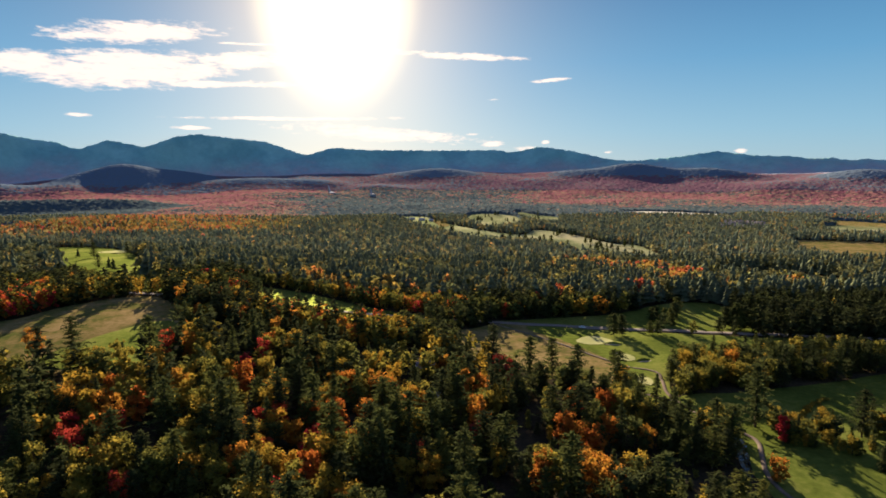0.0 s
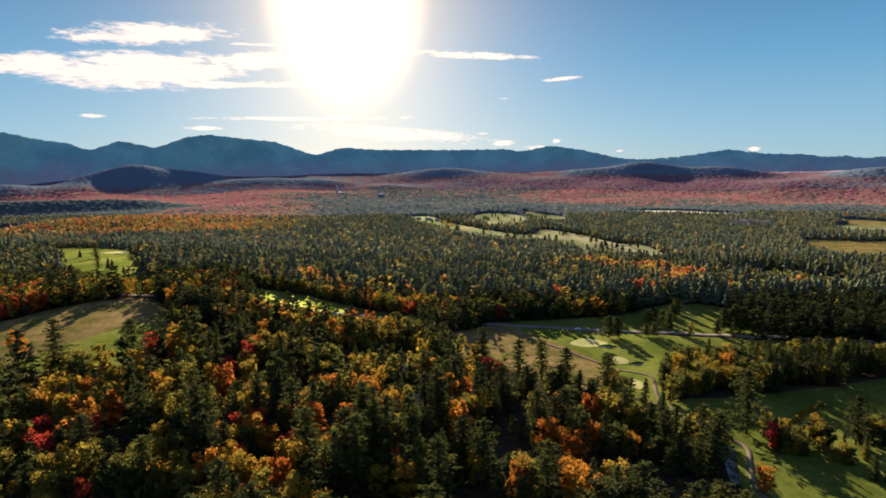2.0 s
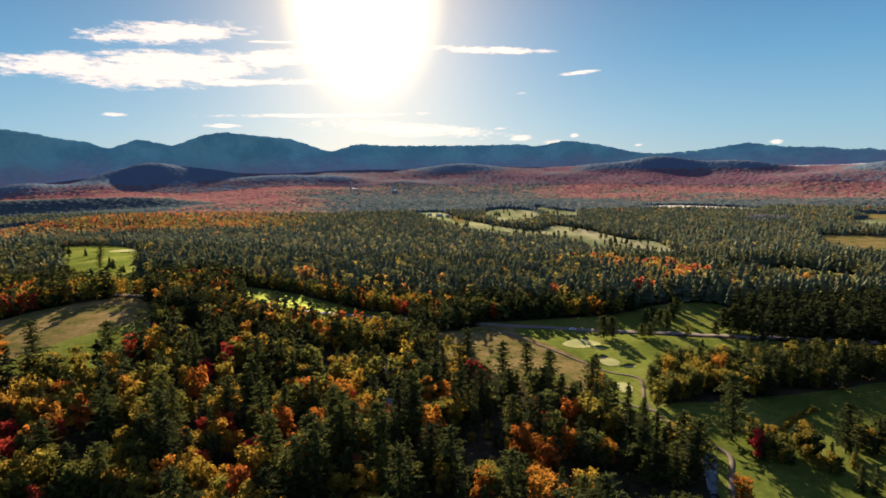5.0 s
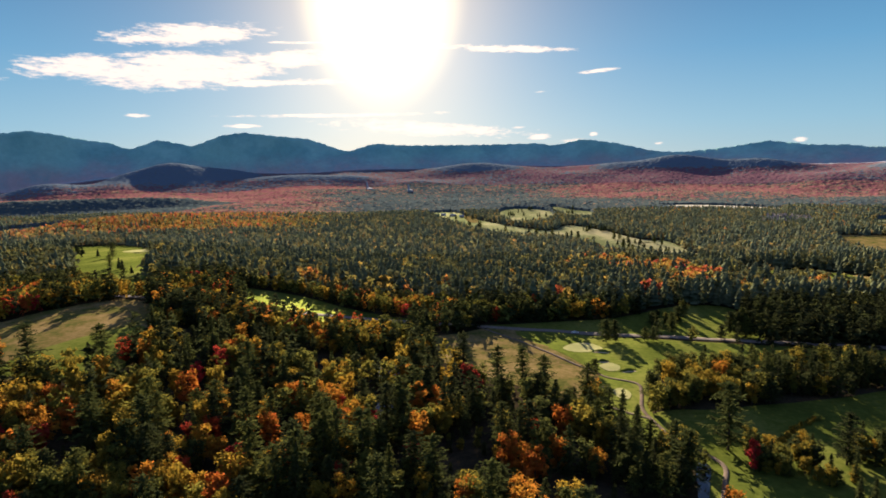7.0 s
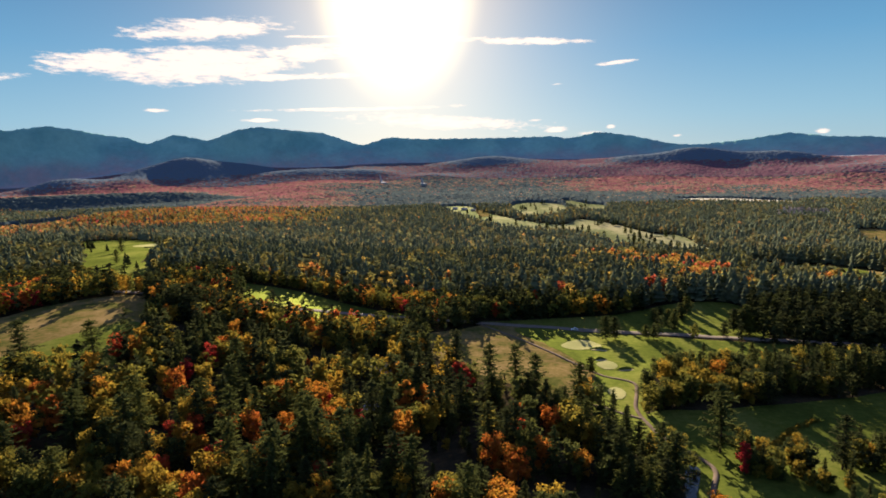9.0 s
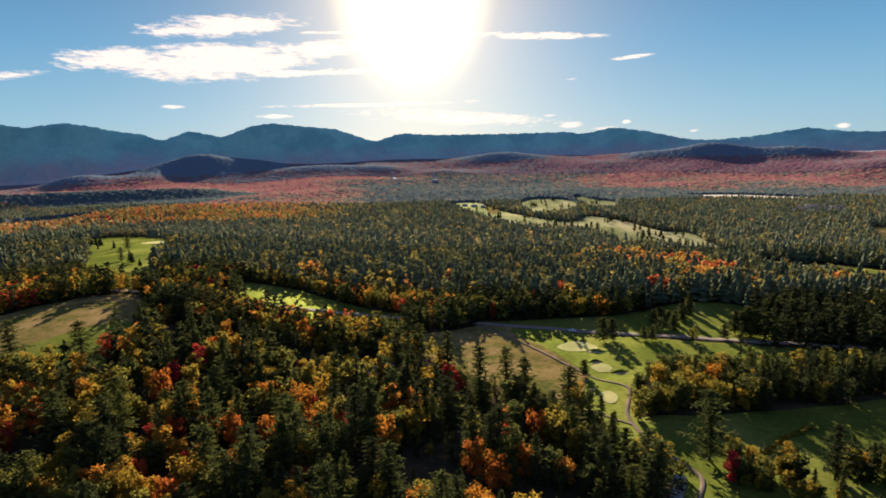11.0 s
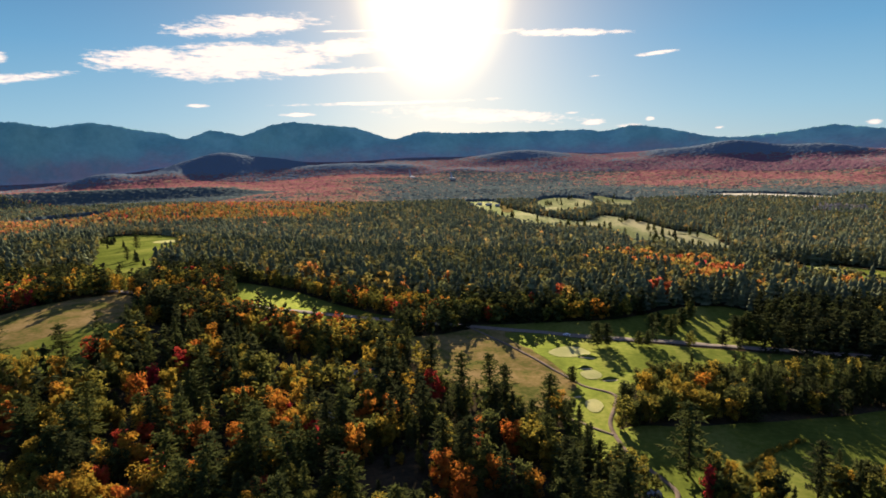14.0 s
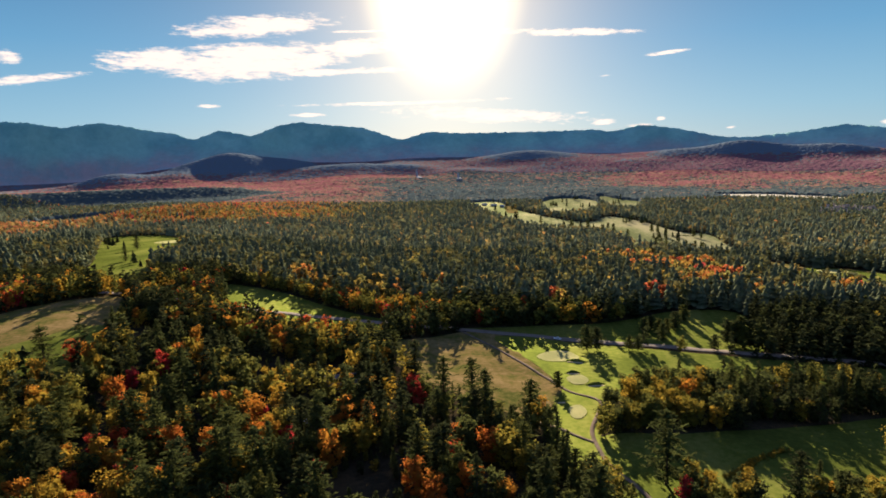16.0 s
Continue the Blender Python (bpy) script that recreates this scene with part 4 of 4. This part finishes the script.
wood_band("outer_wood", 9.5, 1250, 1800, 80, DIM_CON, DIM_DEC, DIM_DEC, 11, 17, "wood towards the mountains", M_OUTER_HAZED, M_VALLEYNEEDLE)


def canopy():
    """The roof of the woods below the mountains: a sheet of crowns, each point its own height and tone."""
    az, r = np.meshgrid(np.linspace(-47, 39, 660), np.geomspace(1720, 3260, 230))
    az = az + RNG.uniform(-0.05, 0.05, az.shape)
    r = r * (1 + RNG.uniform(-0.0014, 0.0014, r.shape))
    x, y = r * np.sin(np.radians(az)), r * np.cos(np.radians(az))
    share, turned = autumn(x, y)
    n = az.size
    dice = np.repeat(np.repeat(RNG.uniform(size=(115, 330)), 2, 0), 2, 1).ravel()
    leafy = 0.6 * dice + 0.4 * RNG.uniform(size=n) < share.ravel()
    tone = np.where(leafy, np.clip(turned.ravel() + RNG.normal(size=n) * 0.10, 0.2, 1), np.clip(RNG.normal(size=n) * 0.08 + 0.07, 0, 0.25))
    up = RNG.uniform(4.0, 9.0, n)
    up[~free(x.ravel(), y.ravel())] = -3.0
    z = land(x, y).ravel() + up
    m, k = az.shape
    i = (np.arange(m - 1)[:, None] * k + np.arange(k - 1)[None, :]).ravel()
    f = np.stack([i, i + 1, i + k + 1, i + k], 1)
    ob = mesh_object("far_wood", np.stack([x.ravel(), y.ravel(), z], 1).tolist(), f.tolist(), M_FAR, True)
    ob.data.attributes.new("tone", "FLOAT", "POINT").data.foreach_set("value", tone.astype(np.float32))
    tagged(ob, "green and red wood below the mountains, tinted for haze", "trees", kind="stuff")


canopy()


def foothills():
    """The wooded piedmont and hills between the valley and the range: a roof of crowns."""
    az, r = np.meshgrid(np.linspace(-48, 40, 760), np.geomspace(3180, 4200, 124))
    az = az + RNG.uniform(-0.04, 0.04, az.shape)
    a = np.radians(az)
    x, y = r * np.sin(a), r * np.cos(a)
    n = az.size
    hill = hill_height(az, r).ravel()
    big = (wave(x, y, 330, 1.2) * 0.5 + wave(x, y, 120, 3.3) * 0.3 + wave(x, y, 45, 2.1) * 0.25).ravel()
    east = smooth(-6, 10, az).ravel()
    share = 0.58 + 0.12 * east + 0.42 * big - 0.72 * smooth(15, 34, hill + 8 * big) * smooth(3300, 3500, r).ravel()
    dice = np.repeat(np.repeat(RNG.uniform(size=(62, 380)), 2, 0), 2, 1).ravel()
    leafy = 0.55 * dice + 0.45 * RNG.uniform(size=n) < share
    tone = np.where(leafy, np.clip(0.80 + 0.08 * east + RNG.normal(size=n) * 0.10, 0.3, 1), np.clip(RNG.normal(size=n) * 0.07 + 0.06, 0, 0.25))
    z = land(x, y).ravel() + (5 + RNG.uniform(0, 4.5, n)) * smooth(3185, 3300, r).ravel()
    m, k = az.shape
    i = (np.arange(m - 1)[:, None] * k + np.arange(k - 1)[None, :]).ravel()
    f = np.stack([i, i + 1, i + k + 1, i + k], 1)
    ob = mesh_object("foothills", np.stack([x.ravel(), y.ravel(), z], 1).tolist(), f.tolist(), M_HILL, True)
    ob.data.attributes.new("tone", "FLOAT", "POINT").data.foreach_set("value", tone.astype(np.float32))
    tagged(ob, "haze-tinted blue-green and rusty red wooded hills below the mountains", "hills", kind="structure")


foothills()
x = np.concatenate([RNG.uniform(-150, 360, 1500), RNG.uniform(-700, -190, 900)])
y = np.concatenate([RNG.uniform(650, 1950, 1500), RNG.uniform(480, 1060, 900)])
ok = ~free(x, y) & (wave(x, y, 45, 2.2) > np.where(x < -160, 0.40, 0.45))
x, y = x[ok], y[ok]
woods("fairway_trees", FAR_CON, x, y, np.where(x < -160, 0.85, 1.0) * RNG.uniform(9, 17, len(x)), RNG.uniform(1.3, 2.0, len(x)), RNG.uniform(0, 0.2, len(x)), "dark scattered trees on the far fairways", M_MIX)

# ---- buildings and vehicles ----
M_ROOF = surface("metal_roof", [(0, (0.045, 0.055, 0.08)), (1, (0.08, 0.095, 0.13))], 0.3, 3.0, rough=0.5, gloss=0.4)
M_WALL = surface("brown_boards", [(0, (0.09, 0.065, 0.045)), (1, (0.16, 0.12, 0.085))], 0.5, 4.0, stretch=(1, 1, 0.1))
M_TRIM = surface("white_trim", [(0, (0.62, 0.62, 0.6)), (1, (0.78, 0.78, 0.76))], 0.5, 3.0)
M_CONCRETE = surface("grey_concrete", [(0, (0.26, 0.26, 0.25)), (1, (0.36, 0.36, 0.34))], 0.1, 1.0)
M_PANE = material("dark_pane")[0]
_k = Nodes(M_PANE.node_tree)
_p = _k.add("ShaderNodeBsdfPrincipled", Roughness=0.08)
_p.inputs["Base Color"].default_value = (0.02, 0.025, 0.03, 1)
finish(_k, _p.outputs[0])


def box(x0, x1, y0, y1, z0, z1):
    v = [(x, y, z) for z in (z0, z1) for x, y in ((x0, y0), (x1, y0), (x1, y1), (x0, y1))]
    return v, [(3, 2, 1, 0), (4, 5, 6, 7), (0, 1, 5, 4), (1, 2, 6, 5), (2, 3, 7, 6), (3, 0, 4, 7)]


def house(x, y, turn, lx, ly, wall_h, ridge, label, walls=M_WALL, roofing=M_ROOF, roof_label="dark blue-grey metal roof"):
    """A gabled house: walls, two roof slopes with thickness, trim along the rakes, windows, door and chimney."""
    root = new("house")
    root.matrix_world = pose(x, y, float(land(x, y)) - 0.3, 0, 0, turn)
    a, b = lx / 2, ly / 2
    v = [(-a, -b, 0), (a, -b, 0), (a, b, 0), (-a, b, 0), (-a, -b, wall_h), (a, -b, wall_h), (a, b, wall_h), (-a, b, wall_h), (-a, 0, ridge), (a, 0, ridge)]
    wall = part("wall", v, [(0, 1, 5, 4), (2, 3, 7, 6), (1, 2, 6, 9, 5), (3, 0, 4, 8, 7), (3, 2, 1, 0)], walls, root)
    pitch = (ridge - wall_h) / b
    for s_ in (-1, 1):
        e = 0.7
        p = [(-a - e, 0, ridge + 0.05), (a + e, 0, ridge + 0.05), (a + e, s_ * (b + e), wall_h - pitch * e + 0.05), (-a - e, s_ * (b + e), wall_h - pitch * e + 0.05)]
        q = [(i, j, k + 0.22) for i, j, k in p]
        roof = part("roof", p + q, [(0, 1, 2, 3), (7, 6, 5, 4), (0, 4, 5, 1), (1, 5, 6, 2), (2, 6, 7, 3), (3, 7, 4, 0)], roofing, root, roof_label)
        for side in (-1, 1):
            g = side * (a + e + 0.03)
            part("rake_trim", [(g, 0, ridge + 0.3), (g, s_ * (b + e), wall_h - pitch * e + 0.3), (g, s_ * (b + e), wall_h - pitch * e - 0.1), (g, 0, ridge - 0.1), (g + 0.06 * side, 0, ridge + 0.3), (g + 0.06 * side, s_ * (b + e), wall_h - pitch * e + 0.3), (g + 0.06 * side, s_ * (b + e), wall_h - pitch * e - 0.1), (g + 0.06 * side, 0, ridge - 0.1)],
                 [(0, 1, 2, 3), (7, 6, 5, 4), (0, 4, 5, 1), (2, 6, 7, 3)], M_TRIM, roof, "white painted rake board")
    for wx in np.arange(-a + 1.6, a - 1, 2.8):
        w = part("window", *box(wx, wx + 1.2, -b - 0.06, -b + 0.02, 1.0, 2.3), M_TRIM, root, "white framed window")
        part("pane", *box(wx + 0.1, wx + 1.1, -b - 0.09, -b - 0.05, 1.1, 2.2), M_PANE, w)
    part("door", *box(a - 1.3, a - 0.4, -b - 0.07, -b + 0.02, 0.3, 2.35), M_TRIM, root)
    part("chimney", *box(-a * 0.4, -a * 0.4 + 0.8, 0.4, 1.2, ridge - 1.0, ridge + 1.0), walls, root)
    return tagged(root, label, "house")


house(-8, 314, 24, 15, 10, 3.4, 6.6, "dark house with a blue-grey metal roof in the wood")
house(-4, 271, -15, 8, 6, 2.6, 4.6, "small shed with a blue-grey metal roof in the wood")

for hx, hy, ht, hl in ((-106, 1675, 12, 17), (-82, 1692, -8, 12), (-55, 1668, 20, 15), (-30, 1640, 5, 11)):
    house(hx, hy, ht, hl, 8, 3.6, 6.4, "white-walled clubhouse building beside the far fairway", M_CONCRETE, M_CONCRETE, "pale sheet-metal roof")
M_TWIG = surface("bare_twigs", [(0, (0.24, 0.21, 0.20)), (1, (0.38, 0.34, 0.33))], 0.1, 0.8)
x, y = 684 + RNG.normal(size=70) * 24, 1392 + RNG.normal(size=70) * 26
woods("bare_trees", DIM_DEC, x, y, RNG.uniform(13, 19, 70), RNG.uniform(0.7, 1.0, 70), np.zeros(70), "grey leafless trees in the valley wood", M_TWIG)
# brush along the ditch across the south fairway
ditch = rounded([(155, 257), (162, 264), (169, 271), (181, 280)], 12, closed=False)
x = np.repeat(ditch[:, 0], 4) + RNG.normal(size=4 * len(ditch)) * 0.8
y = np.repeat(ditch[:, 1], 4) + RNG.normal(size=4 * len(ditch)) * 0.8
woods("ditch_scrub", MID_SOFT, x, y, RNG.uniform(0.7, 2.0, len(x)), RNG.uniform(1.2, 2.0, len(x)), RNG.uniform(0.3, 0.6, len(x)), "brown scrub along a ditch in the grass", M_MIX)


def car(x, y, turn, paint, label):
    """A small saloon car: body, cabin glass, four wheels with rims, lights and bumpers."""
    root = new("car")
    root.matrix_world = pose(x, y, float(land(x, y)) + 0.5, 0, 0, turn)
    prof = [(-2.2, 0.35), (-2.25, 0.75), (-1.5, 0.92), (-0.9, 1.42), (0.7, 1.45), (1.35, 0.95), (2.15, 0.82), (2.25, 0.4)]
    n = len(prof)
    v = [(px, s_ * (0.86 if pz < 1 else 0.68), pz) for s_ in (-1, 1) for px, pz in prof]
    f = [tuple(range(n)), tuple(range(2 * n - 1, n - 1, -1))] + [(i, n + i, n + (i + 1) % n, (i + 1) % n) for i in range(n)]
    part("body", v, f, paint, root)
    for s_ in (-1, 1):
        part("side_window", [(-0.95, s_ * 0.84, 0.98), (1.1, s_ * 0.84, 0.98), (0.6, s_ * 0.72, 1.36), (-0.8, s_ * 0.72, 1.36)], [(0, 1, 2, 3)], M_PANE, root)
        for wx in (-1.4, 1.4):
            tv, tf = tube([(0, 0, -0.1), (0, 0, 0.1)], (0.33, 0.33), 14)
            wheel = part("wheel", [(wx + a, s_ * 0.82 + c, 0.33 + b) for a, b, c in tv], tf + [tuple(range(13, -1, -1)), tuple(range(14, 28))], M_PANE, root, "black rubber tyre")
            part("rim", [(wx + 0.6 * a, s_ * 0.84 + 1.1 * c, 0.33 + 0.6 * b) for a, b, c in tv], tf + [tuple(range(13, -1, -1)), tuple(range(14, 28))], M_TRIM, wheel)
        part("headlight", *box(2.12, 2.27, s_ * 0.62 - 0.15, s_ * 0.62 + 0.15, 0.6, 0.76), M_TRIM, root)
        part("tail_light", *box(-2.28, -2.18, s_ * 0.62 - 0.15, s_ * 0.62 + 0.15, 0.62, 0.78), MATS["red"], root)
    for nm, pts in (("windscreen", [(0.78, -0.62, 1.4), (0.78, 0.62, 1.4), (1.33, 0.78, 0.99), (1.33, -0.78, 0.99)]), ("rear_window", [(-0.95, -0.62, 1.38), (-0.95, 0.62, 1.38), (-1.48, 0.78, 0.96), (-1.48, -0.78, 0.96)])):
        part(nm, [(a + (0.03 if a > 0 else -0.03), b, c + 0.02) for a, b, c in pts], [(0, 1, 2, 3)], M_PANE, root)
    return tagged(root, label, "car")


car(97, 416, 172, M_TRIM, "small pale car driving on the asphalt road")


def ski_jump(x, y, turn, h):
    """A far ski jump: pale run-in ramp on a slender tower, with its landing slope."""
    root = new("ski_jump")
    root.matrix_world = pose(x, y, float(land(x, y)), 0, 0, turn)
    part("tower", *box(-3, 3, -2, 4, -3, h), M_CONCRETE, root, "pale concrete tower")
    part("ramp", [(-3, 0, h), (3, 0, h), (3, -h * 1.2, h * 0.25), (-3, -h * 1.2, h * 0.25), (-3, 0, h - 2), (3, 0, h - 2), (3, -h * 1.2, h * 0.25 - 2), (-3, -h * 1.2, h * 0.25 - 2)], [(0, 1, 2, 3), (7, 6, 5, 4), (0, 4, 5, 1), (1, 5, 6, 2), (2, 6, 7, 3), (3, 7, 4, 0)], M_CONCRETE, root)
    part("landing_slope", [(-8, -h * 1.25, h * 0.35), (8, -h * 1.25, h * 0.35), (14, -h * 2.6, 9), (-14, -h * 2.6, 9), (-8, -h * 1.25, -4), (8, -h * 1.25, -4), (14, -h * 2.6, -4), (-14, -h * 2.6, -4)], [(0, 3, 2, 1), (0, 1, 5, 4), (1, 2, 6, 5), (2, 3, 7, 6), (3, 0, 4, 7)], M_CONCRETE, root)
    return tagged(root, "far pale ski jump tower standing above the woods", "ski jump", group="ski jumps in the valley")


ski_jump(-552, 3000, 20, 42)
ski_jump(-349, 3010, 14, 34)
